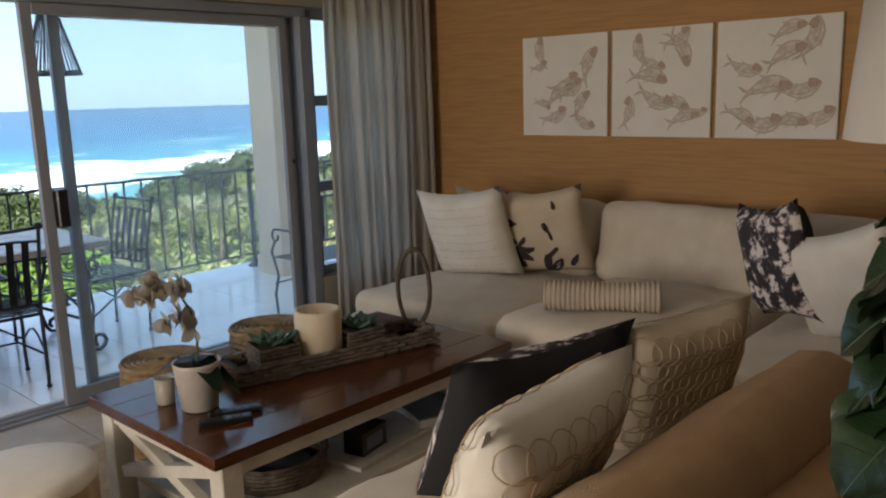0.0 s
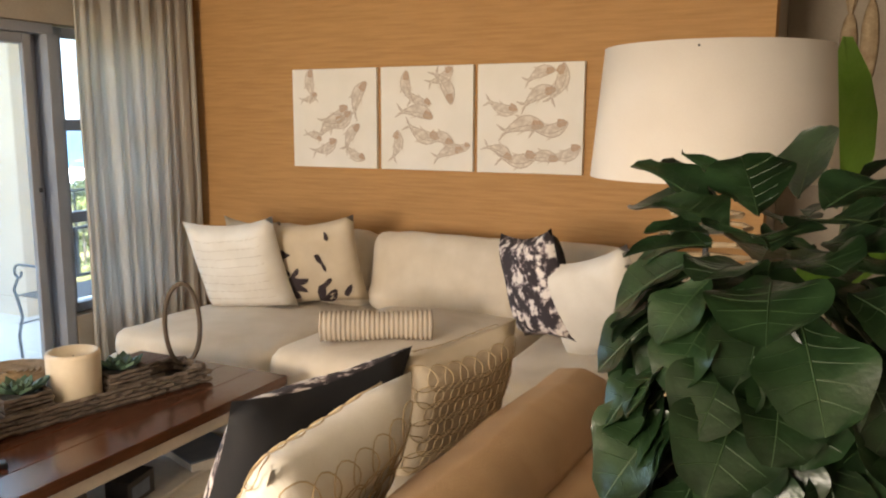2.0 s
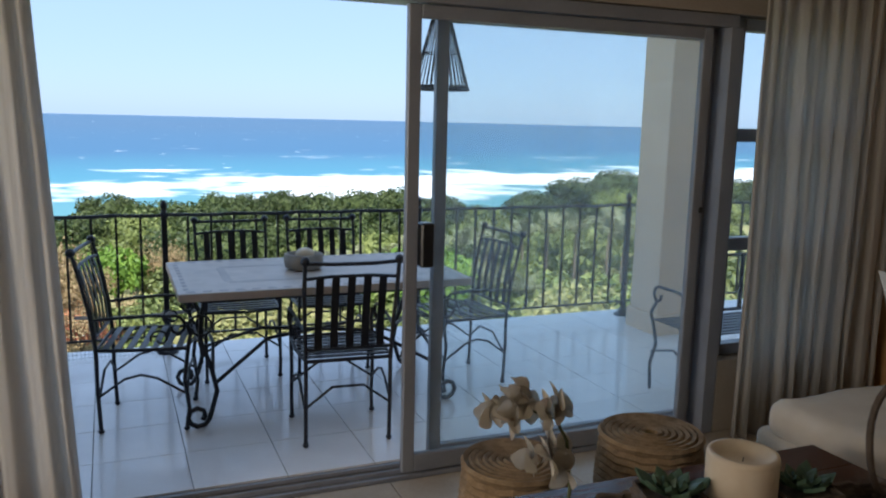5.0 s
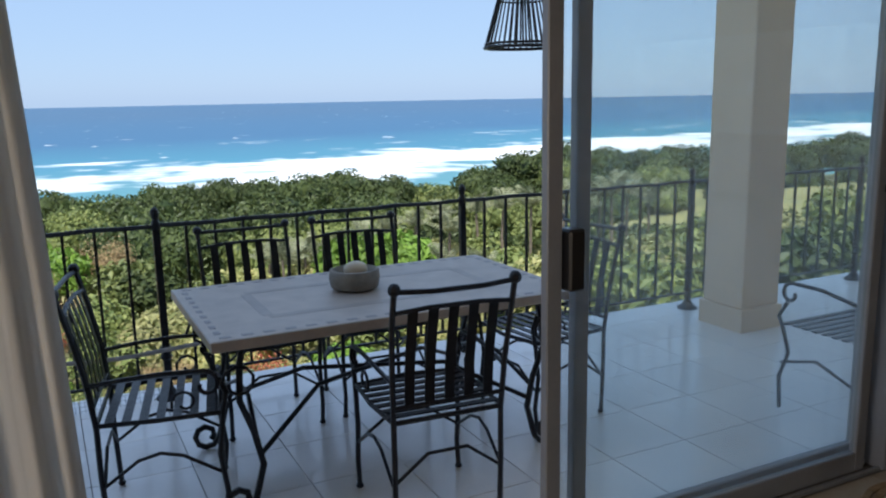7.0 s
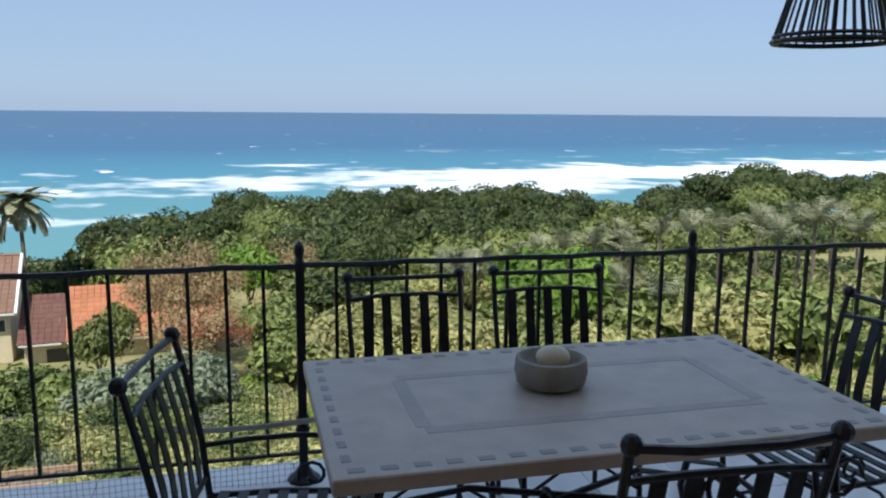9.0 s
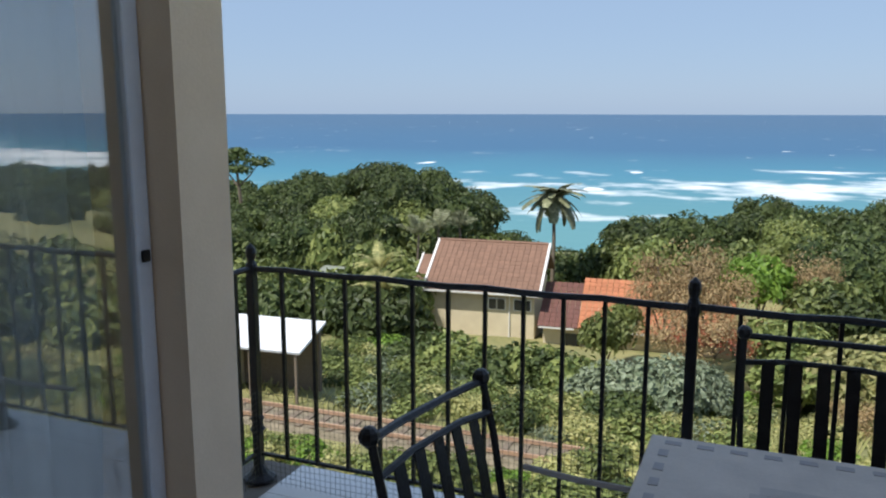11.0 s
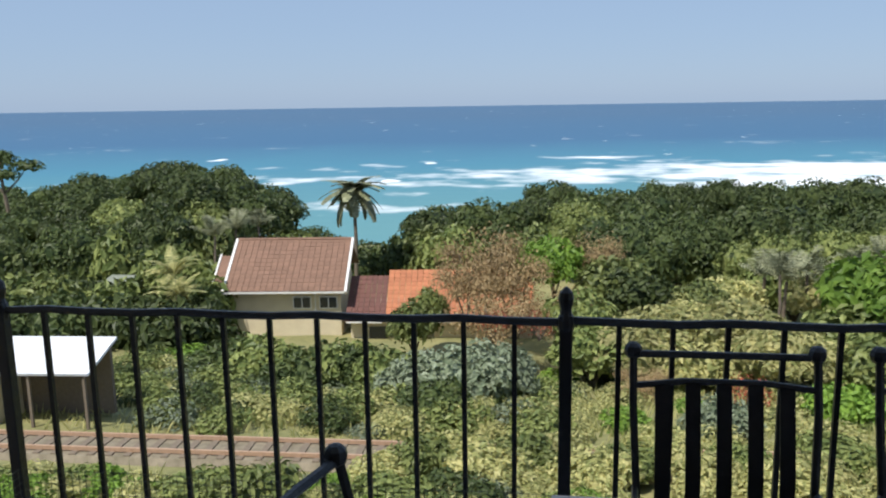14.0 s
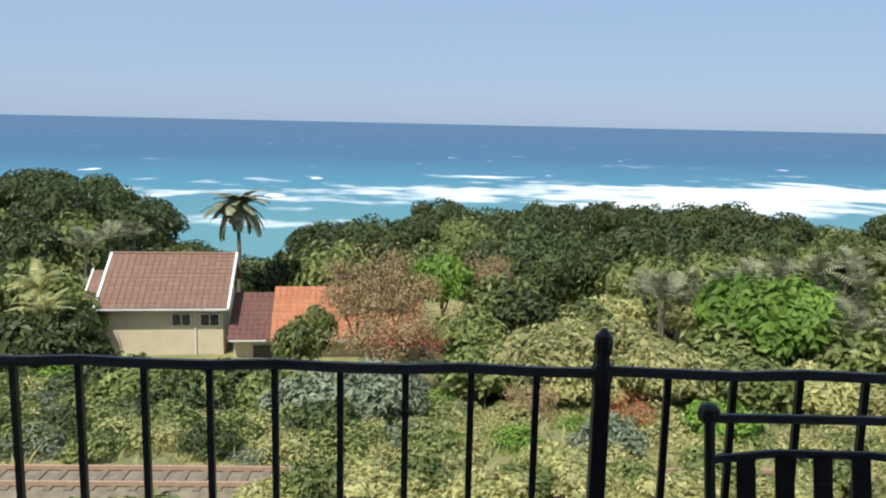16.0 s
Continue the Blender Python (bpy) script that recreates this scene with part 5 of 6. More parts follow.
def leaf_cloud(lobes, count, size, seed, droop=0.0, inner=0.8):
    """Leaf clumps set over the skin of several lobes (x, y, z, rx, ry, rz)."""
    rnd = random.Random(seed)
    vs, fs = [], []
    area = [l[3] * l[4] + l[4] * l[5] for l in lobes]
    tot = sum(area)
    for l, ar in zip(lobes, area):
        for _ in range(int(count * ar / tot)):
            u, ph = rnd.uniform(-0.55, 1), rnd.uniform(0, math.tau)
            s = math.sqrt(max(0, 1 - u * u))
            nx, ny, nz = s * math.cos(ph), s * math.sin(ph), u
            k = rnd.uniform(inner, 1.10) + 0.10 * noise.noise((nx * 2.5 + seed, ny * 2.5, nz * 2.5 + l[0]))
            c = Vector((l[0] + nx * l[3] * k, l[1] + ny * l[4] * k, l[2] + nz * l[5] * k))
            d = Vector((nx, ny, nz + 0.4)).normalized() + Vector((rnd.uniform(-.7, .7), rnd.uniform(-.7, .7), rnd.uniform(-.7, .7)))
            d.normalize()
            t1 = d.orthogonal().normalized()
            t1.rotate(Matrix.Rotation(rnd.uniform(0, 6.28), 3, d))
            t2 = d.cross(t1)
            r = size * rnd.uniform(0.6, 1.4)
            i = len(vs)
            vs += [c + t1 * r, c + t2 * r * 0.5 + d * r * 0.18, c - t1 * r - Vector((0, 0, droop * r)), c - t2 * r * 0.5 + d * r * 0.12]
            fs.append((i, i + 1, i + 2, i + 3))
    return vs, fs


def crown_mesh(name, lobes, count, size, seed, material, inner=0.8, core=0.72):
    vs, fs = leaf_cloud(lobes, count, size, seed, 0.2, inner)
    if core:
        b = bmesh.new()
        for l in lobes:
            g = bmesh.ops.create_icosphere(b, subdivisions=1, radius=1.0)
            for v in g["verts"]:
                k = core * (1 + 0.18 * noise.noise(v.co * 2.2 + Vector((l[0], l[1], seed))))
                v.co = Vector((l[0] + v.co.x * l[3] * k, l[1] + v.co.y * l[4] * k, l[2] + v.co.z * l[5] * k))
        b.verts.ensure_lookup_table()
        b.verts.index_update()
        off = len(vs)
        vs += [v.co.copy() for v in b.verts]
        fs += [tuple(v.index + off for v in f.verts) for f in b.faces]
        b.free()
    me = bpy.data.meshes.new(name)
    me.from_pydata(vs, [], fs)
    me.materials.append(material)
    return me


def lobes_for(seed, n, R, H):
    rnd = random.Random(seed)
    out = [(0, 0, H * 0.62, R * 0.72, R * 0.72, H * 0.36)]
    for i in range(n):
        a, q = i * 2.4 + rnd.uniform(-.4, .4), rnd.uniform(0.35, 0.75) * R
        r = R * rnd.uniform(0.30, 0.48)
        out.append((q * math.cos(a), q * math.sin(a), H * rnd.uniform(0.48, 0.80), r, r, r * rnd.uniform(0.6, 0.85)))
    return out


def make_tree(name, seed, R, H, material, label, count=3600, size=0.28, n=13, inner=0.88, core=0.84):
    """Tapered trunk, limbs and a lobed crown, unit standing at the origin with its top near H."""
    lob = lobes_for(seed, n, R, H)
    t = thing(name, pose(0, 0, 0), label, "tree")
    bm = bmesh.new()
    tube(bm, [(0, 0, -1.5), (0.1, 0.05, H * 0.2), (0.0, 0.1, H * 0.5)], R * 0.07, 7, False, R * 0.035)
    for l in lob[1:6]:
        tube(bm, [(0, 0.05, H * 0.22), (l[0] * 0.5, l[1] * 0.5, H * 0.4), (l[0], l[1], l[2])], R * 0.03, 5, False, R * 0.01)
    part("trunk", bm, BARK, t)
    part("crown", crown_mesh("crown", lob, count, size, seed, material, inner, core), material, t)
    return t


def put(src, x, y, top, H, a, wide=1.0, label="", hgt=None):
    """A copy whose crown reaches the height top."""
    k = hgt or 1.0
    o = copy_thing(src, pose(x, y, top - H * k, 0, 0, a))
    o.scale = (wide, wide, k)
    if label:
        o["label"] = label
    return o


H0 = 8.0
DARK = [make_tree("tree", 40 + i, 5.2, H0, L_DARK, "dense dark green coastal tree in the dune woods") for i in range(4)]
MID = [make_tree("tree", 60 + i, 4.2, H0, L_MID, "rounded mid green coastal tree on the slope", 3200, 0.26) for i in range(2)]
DIPS = [(-65, 110), (-40, 112), (-36, 125), (-33, 118), (-30, 98), (-25.6, 76), (-21, 108), (-18, 170), (-15, 222), (-11, 205), (-8, 168), (-3, 152), (1.1, 126), (3.5, 130),
        (17, 128), (21.7, 120), (25, 142), (26.5, 152), (28.5, 128), (33, 102), (35, 88), (40, 100), (47, 97), (54, 62), (75, 62)]


def skyline(az):
    for (a, da), (b, db) in zip(DIPS, DIPS[1:]):
        if a <= az <= b:
            return da + (db - da) * (az - a) / (b - a)
    return 110


def spot(az, dist, dip):
    """Place and height seen from the balcony at a bearing, a distance ahead and a slope below the horizon."""
    return 1.0 + dist * math.tan(radians(az)), 4.8 + dist, 1.6 - (dip + 7) / 1435 * dist / math.cos(radians(az)) ** 0.5


rnd = random.Random(4)
for row, (dist, extra, step) in enumerate(((108, 0, 2.9), (92, 3, 3.1), (76, 34, 3.6), (64, 72, 4.2))):
    az = -62.0
    while az < 72:
        a = az + rnd.uniform(-0.6, 0.6)
        d = dist + rnd.uniform(-5, 5)
        az += step * (1.0 if -42 < az < 58 else 1.5)
        if row >= 2 and -21.5 < a < (1.5 if row == 3 else -1):
            continue
        if row < 2 and -17.5 < a < -10.5:
            extra2 = 25
        else:
            extra2 = 0
        x, y, top = spot(a, d, skyline(a) + extra + extra2 + rnd.uniform(-4, 22))
        src = rnd.choice(DARK if (row < 2 or rnd.random() < 0.6) else MID)
        put(src, x, y, top, H0, rnd.uniform(0, 360), rnd.uniform(0.62, 0.95))
# lone flat-topped tree on the skyline
vs_l = [(0, 0, 6.9, 1.5, 1.5, 0.9), (2.2, 0.4, 6.3, 1.5, 1.3, 0.7), (-2.0, 0.3, 6.2, 1.6, 1.3, 0.7), (0.9, -1.2, 5.6, 1.4, 1.2, 0.6), (-1.0, 1.0, 7.4, 1.2, 1.2, 0.5)]
um = thing("tree", pose(0, 0, 0), "open flat-topped tree standing above the woods", "tree")
bm = bmesh.new()
tube(bm, [(0, 0, -2), (0.2, 0, 2), (0, 0, 4)], 0.22, 7, False, 0.15)
for l in vs_l:
    tube(bm, [(0, 0, 3.6), (l[0] * 0.6, l[1] * 0.6, 5.0), (l[0], l[1], l[2])], 0.11, 5, False, 0.04)
part("trunk", bm, BARK, um)
part("crown", crown_mesh("crown", vs_l, 900, 0.26, 77, L_DARK, 0.4, 0), L_DARK, um)
x, y, top = spot(-36.6, 88, 66)
um.matrix_basis = pose(x, y, top - 9.4)
um.scale = (1.35, 1.35, 1.2)


# house with brown roof
def roof_tiles(parent, x0, x1, y0, z0, y1, z1, rows, cols, material, name="roof_tile"):
    """Courses of tiles from the eave (y0, z0) to the ridge (y1, z1)."""
    L = math.hypot(y1 - y0, z1 - z0) / rows
    sl = math.atan2(z1 - z0, y1 - y0)
    w = (x1 - x0) / cols
    me = mesh_of(name, boxes((0.012, w - 0.012, 0, L * 1.06, 0, 0.05)), material)
    for j in range(rows):
        for i in range(cols):
            o = part(name, me, material, parent)
            t = j / rows
            o.matrix_basis = Matrix.Translation((x0 + i * w, y0 + (y1 - y0) * t, z0 + (z1 - z0) * t + 0.04)) @ Matrix.Rotation(sl - 0.04 * (1 if y1 > y0 else -1), 4, "X")


hs = thing("house", pose(-16.7, 57.2, -14.0, 0, 0, 6), "cream house with a brown tiled gable roof among the trees", "house")
wl = part("wall", boxes((-3.75, 3.55, -2.5, 2.7, 0, 3.75)), CREAM, hs, "cream painted wall")
for x in (-3.75, 3.5):
    gb = bmesh.new()
    q = [gb.verts.new(p) for p in ((x, -2.5, 3.75), (x, 2.7, 3.75), (x, 0.9, 6.15), (x + 0.05, -2.5, 3.75), (x + 0.05, 2.7, 3.75), (x + 0.05, 0.9, 6.15))]
    for f in ((0, 1, 2), (3, 4, 5), (0, 2, 5, 3), (1, 2, 5, 4), (0, 1, 4, 3)):
        gb.faces.new([q[k] for k in f])
    part("gable", gb, CREAM, hs)
rf = part("roof", boxes((-4.05, 3.95, -3.20, -3.14, 3.48, 3.60)), WHITE_P, hs, "brown tiled gable roof")
rb = bmesh.new()
for a, b in (((-3.15, 3.56), (0.9, 6.30)), ((4.2, 4.0), (0.9, 6.30))):
    q = [rb.verts.new(p) for p in ((-4.0, *a), (3.9, *a), (3.9, *b), (-4.0, *b))]
    rb.faces.new(q)
part("roof_deck", rb, ROOF_BR, rf)
roof_tiles(rf, -4.0, 3.9, -3.15, 3.58, 0.9, 6.32, 13, 20, ROOF_BR)
for x in (-4.12, 3.92):
    bm = bmesh.new()
    L = math.hypot(4.05, 2.74)
    box(bm, 0, 0.16, -0.1, L + 0.1, -0.12, 0.16, Matrix.Translation((x, -3.15, 3.56)) @ Matrix.Rotation(math.atan2(2.74, 4.05), 4, "X"))
    part("barge_board", bm, WHITE_P, rf, "white barge board")
part("ridge", bar([(-4.0, 0.9, 6.40), (3.9, 0.9, 6.40)], 0.11), ROOF_BR, rf)
for x in (1.0, 2.75):
    wd = part("window", boxes((x - 0.62, x + 0.62, -2.56, -2.50, 2.30, 3.15), bevel=0.01), WHITE_P, hs)
    for k in (-1, 1):
        part("pane", boxes((x + k * 0.29 - 0.25, x + k * 0.29 + 0.25, -2.59, -2.565, 2.38, 3.07)), DARKGL, wd)
part("pier", boxes((-4.35, -3.76, -2.3, -1.2, 0, 3.4)), CREAM, hs, "cream corner pier")
lean = bmesh.new()
box(lean, -4.95, -4.14, 0, 3.4, -0.06, 0.06, Matrix.Translation((0, -2.7, 3.45)) @ Matrix.Rotation(math.atan2(2.74, 4.05), 4, "X"))
part("lean_roof", lean, ROOF_BR, hs, "narrow brown side roof")
lean = bmesh.new()
box(lean, -5.08, -4.96, -0.1, 3.5, -0.08, 0.12, Matrix.Translation((0, -2.7, 3.45)) @ Matrix.Rotation(math.atan2(2.74, 4.05), 4, "X"))
part("barge_board", lean, WHITE_P, hs, "white barge board")
part("annex_wall", boxes((-4.85, -4.36, -2.2, 0.9, 0, 3.4)), CREAM, hs, "cream annex wall")
part("pipe", bar([(1.87, -2.55, 0), (1.87, -2.55, 3.4)], 0.05), WHITE_P, hs)

h2 = thing("house", pose(-9.6, 57.2, -15.1, 0, 0, 6), "low house with maroon and orange tiled roofs behind bushes", "house")
part("wall", boxes((-2.8, 9.0, -2.3, 2.6, 0, 3.0)), CREAM, h2)
r2 = part("roof", boxes((-3.0, -0.7, -3.0, -2.9, 2.72, 2.86)), WHITE_P, h2, "dark maroon tiled roof")
roof_tiles(r2, -3.1, -0.5, -3.0, 2.8, 0.6, 5.0, 10, 7, ROOF_DK)
r3 = part("roof", boxes((-0.4, 9.2, -3.0, -2.9, 2.72, 2.86)), WHITE_P, h2, "weathered orange clay tiled roof")
roof_tiles(r3, -0.48, 9.2, -3.0, 2.8, 0.8, 5.35, 12, 25, ROOF_OR)
part("window", boxes((-1.6, -0.4, -2.36, -2.31, 1.2, 2.3)), DARKGL, h2)

h3 = thing("carport", pose(-18.6, 31.0, -10.2, 0, 0, 4), "open carport with a white sheet metal roof", "carport")
rb = bmesh.new()
box(rb, -4.2, 3.0, -0.6, 1.9, 0, 0.10, Matrix.Translation((0, 0, 2.42)) @ Matrix.Rotation(radians(16), 4, "X"))
part("roof", rb, ROOF_WH, h3, "white sheet metal roof")
part("wall", boxes((-4.0, -0.9, -0.4, 1.7, 0, 2.2)), CREAM, h3)
# dark brown panel stands in for the shade under the carport roof
part("back_wall", boxes((-0.88, 2.8, 1.5, 1.7, 0, 2.75)), SLEEPER, h3)
for x in (0.6, 2.7):
    part("post", boxes((x, x + 0.1, -0.5, -0.4, -0.3, 2.25)), SLEEPER, h3)
h4 = thing("hut", pose(-31.8, 62, -14.9), "small hut with a grey-green pitched roof", "hut")
part("wall", boxes((-2.2, 2.2, -1.8, 1.8, -0.5, 2.4)), CREAM, h4)
rb = bmesh.new()
q = [rb.verts.new(p) for p in ((-2.6, -2.2, 2.4), (2.6, -2.2, 2.4), (2.6, 2.2, 2.4), (-2.6, 2.2, 2.4), (-1.2, 0, 3.7), (1.2, 0, 3.7))]
for f in ((0, 1, 5, 4), (1, 2, 5), (2, 3, 4, 5), (3, 0, 4)):
    rb.faces.new([q[i] for i in f])
part("roof", rb, mat("grey-green roof sheet", (0.20, 0.22, 0.17), rough=0.6), h4, "grey-green roof")

# railway
rw = thing("railway_track", pose(-8, 28.5, 0, 0, 0, 2), "single railway track on stony ballast", "railway track", kind="structure")
part("ballast", boxes((-60, 60, -1.05, 1.05, -10.2, -9.44), bevel=0.2), BALLAST, rw)
slp = mesh_of("sleeper", boxes((-0.11, 0.11, -0.85, 0.85, -9.46, -9.40)), SLEEPER)
for i in range(110):
    o = part("sleeper", slp, SLEEPER, rw)
    o.location = (-38 + i * 0.62, 0, 0)
for y in (-0.55, 0.55):
    part("rail", boxes((-60, 60, y - 0.045, y + 0.045, -9.40, -9.27)), RAIL, rw)


# palms
def frond_mesh(name, L, seed, material, wide=0.5, droop=0.7, tear=14):
    rnd = random.Random(seed)
    vs, fs = [], []

    def pt(t):
        return Vector((L * t * (1 - 0.15 * t), 0, L * (0.35 * t - droop * t * t)))
    for i in range(tear):
        t = 0.12 + 0.86 * i / tear
        p, q = pt(t), pt(min(1, t + 0.06))
        w = wide * L * 0.5 * math.sin(math.pi * min(1, 0.15 + 0.82 * t)) ** 0.6
        for s in (-1, 1):
            k = len(vs)
            tip = p + Vector((0.25 * w, s * w, -0.55 * w + rnd.uniform(-0.1, 0.1) * w))
            vs += [p, q, tip + (q - p) * 0.4, tip]
            fs.append((k, k + 1, k + 2, k + 3))
    for i in range(6):
        a, b = pt(i / 6), pt((i + 1) / 6)
        k = len(vs)
        vs += [a + Vector((0, 0.03 * L / 2, 0)), a - Vector((0, 0.03 * L / 2, 0)), b]
        fs.append((k, k + 1, k + 2))
    me = bpy.data.meshes.new(name)
    me.from_pydata(vs, [], fs)
    me.materials.append(material)
    return me


def palm(m, H, fronds, mesh, label, lift=(0.1, 1.1), r=0.16, seed=0):
    p = thing("palm", m, label, "palm")
    rn = random.Random(seed)
    part("trunk", bar([(0, 0, -1), (0.1, 0, H * 0.5), (0, 0.05, H)], r, 7, False, r * 0.7), BARK, p)
    for i in range(fronds):
        o = part("frond", mesh, mesh.materials[0], p)
        o.matrix_basis = Matrix.Translation((0, 0, H)) @ Matrix.Rotation(i * 2.4 + rn.uniform(-.2, .2), 4, "Z") @ Matrix.Rotation(-rn.uniform(*lift), 4, "Y") @ Matrix.Scale(rn.uniform(0.8, 1.1), 4)
    return p


F_PALM = frond_mesh("frond", 2.9, 1, L_PALM, 0.42, 1.05, 22)
F_BAN = frond_mesh("frond", 1.9, 2, L_PALM, 0.46, 0.45, 9)
F_SPRAY = frond_mesh("frond", 2.4, 3, L_YELLOW, 0.30, 0.7, 14)
palm(pose(-16.9, 75, -14), 7.7, 40, F_PALM, "coconut palm standing above the house", (-0.5, 1.2), 0.2, 1)
palm(pose(-22.8, 52, -12.4), 3.4, 16, F_SPRAY, "feathery yellow-green palm beside the house", (0.0, 1.2), 0.14, 2)
palm(pose(-21.6, 50, -12.4), 2.4, 14, F_SPRAY, "feathery yellow-green palm beside the house", (0.0, 1.2), 0.14, 3)
ban = palm(pose(13.5, 51, -11.8), 3.6, 13, F_BAN, "wild banana palm with ragged grey-green fronds", (0.5, 1.45), 0.11, 4)
rnd = random.Random(9)
for a, d, dip in ((14.2, 52, 265), (15.6, 50, 270), (16.8, 53, 255), (18.0, 50, 275), (19.5, 55, 250), (21, 57, 235), (22.8, 60, 220), (25, 58, 215), (26.8, 60, 205), (27.5, 52, 230), (29.5, 55, 195),
                  (31.5, 52, 190), (33.5, 50, 185), (36, 48, 178), (38.5, 44, 172), (39.5, 42, 165), (40.5, 46, 170), (42, 44, 185), (37.3, 42, 200), (24, 46, 290), (27, 44, 300), (30, 40, 310), (-22.5, 64, 190), (-24, 62, 200), (-21, 66, 185)):
    x, y, top = spot(a, d, dip)
    cp = copy_thing(ban, pose(x, y, top - 5.3, 0, 0, rnd.uniform(0, 360)))
    cp.scale = (1.25, 1.25, 1.15)


# bushes and scrub
def bush_src(seed, R, H, material, label, count=1100, size=0.12, n=6, inner=0.75, core=0.7):
    lob = [(a, b, max(0.2, c - 0.32 * H), d, e, f) for a, b, c, d, e, f in lobes_for(seed, n, R, H)]
    b = thing("bush", pose(0, 0, -60), label, "bush")
    bm = bmesh.new()
    for l in lob[:4]:
        tube(bm, [(0, 0, -0.4), (l[0] * 0.7, l[1] * 0.7, l[2])], 0.05, 5, False, 0.02)
    part("stem", bm, BARK, b)
    part("crown", crown_mesh("crown", lob, count, size, seed, material, inner, core), material, b)
    return b


B = {k: bush_src(s, 1.5, 2.4, m, l, c, z) for k, s, m, l, c, z in (
    ("mid", 81, L_MID, "leafy mid green bush on the slope", 1500, 0.13), ("mid2", 82, L_DARK, "dark green bush on the slope", 1500, 0.13),
    ("yel", 83, L_YELLOW, "yellow-green scrub bush on the slope", 1500, 0.11), ("grey", 84, L_GREY, "silver-green shrub near the railway", 1600, 0.11),
    ("bright", 85, L_BRIGHT, "bright green broad-leaved bush", 1500, 0.14))}
dry = bush_src(86, 1.5, 2.4, L_BROWN, "dry brown twiggy bush among the greenery", 3800, 0.043, 9, 0.25, 0)
red = bush_src(87, 1.5, 2.4, L_RED, "red flowering bougainvillea in the scrub", 420, 0.07, 5, 0.5, 0)


def bush(src, x, y, k, kz=1.0, dz=0.0):
    o = copy_thing(src, pose(x, y, ground_z(x, y) + dz, 0, 0, (x * 37 + y * 91) % 360))
    o.scale = (k, k, k * kz)
    return o


def bush_at(src, az, d, dip, k, kz=1.0):
    x, y, top = spot(az, d, dip)
    z = top - 1.95 * k * kz
    o = copy_thing(src, pose(x, y, z, 0, 0, (x * 37 + y * 91) % 360))
    o.scale = (k, k, k * kz)
    return o


# named clumps by bearing from the balcony
for src, az, d, dip, k, kz in ((dry, -5.0, 47, 178, 2.1, 1.5), (dry, -3.0, 46, 230, 1.8, 1.3), (dry, 2.6, 52, 195, 1.7, 1.5), (dry, 1.0, 44, 300, 1.9, 1.0), (dry, -6.2, 45, 250, 1.6, 1.3), (dry, -4.2, 42, 310, 1.9, 1.0),
                               (B["bright"], 0.0, 50, 215, 1.5, 1.3), (B["mid"], -1.8, 55, 200, 1.9, 1.2), (B["mid"], 4.0, 48, 250, 1.9, 1.1), (B["mid2"], 6.0, 46, 275, 1.6, 1.0), (B["mid"], 2.2, 42, 320, 1.6, 1.0),
                               (red, -2.6, 42, 345, 1.1, 0.9), (red, -1.0, 41, 360, 1.0, 0.8), (red, -4.6, 41, 360, 1.0, 0.7), (B["mid"], -10.2, 44, 335, 1.25, 1.3), (B["mid"], -8.8, 46, 320, 0.9, 1.4),
                               (B["yel"], 8.4, 46, 318, 1.5, 0.8), (B["mid"], 10.2, 47, 300, 1.4, 0.9), (B["yel"], 11.8, 50, 285, 1.7, 0.9), (B["yel"], 9.4, 43, 335, 1.4, 0.8), (B["yel"], 8.0, 40, 340, 2.2, 0.7), (B["yel"], 12.5, 42, 320, 2.4, 0.8),
                               (B["grey"], -9.5, 33, 430, 1.5, 1.0), (B["grey"], -7.0, 32, 420, 1.6, 1.0), (B["grey"], -5.0, 33, 410, 1.4, 1.0), (B["grey"], -8.2, 31, 480, 1.3, 1.0), (B["grey"], -3.6, 34, 420, 1.2, 1.0),
                               (B["mid2"], -13.0, 36, 420, 1.5, 1.0), (B["mid"], -15.5, 37, 410, 1.6, 1.0), (B["mid2"], -18.0, 36, 420, 1.7, 1.0), (B["mid"], -20.5, 37, 405, 1.8, 1.0), (B["mid2"], -23.5, 38, 400, 1.8, 1.0), (B["mid"], -11.5, 35, 430, 1.5, 1.0),
                               (B["bright"], 21.5, 46, 225, 2.6, 1.1), (B["bright"], 23.4, 47, 228, 2.4, 1.1), (B["bright"], 22.4, 44, 260, 2.2, 1.0), (B["mid"], 25.5, 44, 300, 2.6, 1.0), (B["mid"], 19.8, 43, 320, 2.2, 0.9),
                               (B["mid"], 28.5, 42, 310, 2.6, 1.0), (B["mid"], 32, 40, 290, 2.8, 1.0), (B["yel"], 35, 36, 300, 2.4, 0.9), (B["mid"], 38, 36, 280, 2.6, 1.0), (B["yel"], 42, 36, 260, 2.8, 1.0), (B["mid"], 46, 38, 230, 3.0, 1.0),
                               (B["yel"], 50, 38, 210, 3.0, 1.0), (B["mid"], 55, 40, 180, 3.0, 1.0), (B["mid2"], -27, 44, 310, 2.4, 1.1), (B["mid2"], -31, 46, 300, 2.6, 1.1), (B["mid2"], -35, 44, 300, 2.6, 1.1), (B["mid2"], -39, 44, 290, 2.8, 1.1), (B["mid"], -44, 40, 290, 3.0, 1.0)):
    bush_at(src, az, d, dip, k, kz)
for az, d, dip in ((-18.5, 74, 205), (-17, 78, 228), (-15.6, 80, 232), (-14.0, 76, 238), (-12.6, 80, 226), (-11.2, 76, 222), (-9.8, 78, 205), (-8.6, 74, 195), (-19.8, 70, 215), (-7.2, 70, 200)):
    bush_at(B["mid2" if d > 75 else "mid"], az, d, dip, 2.5, 1.3)
rnd = random.Random(17)
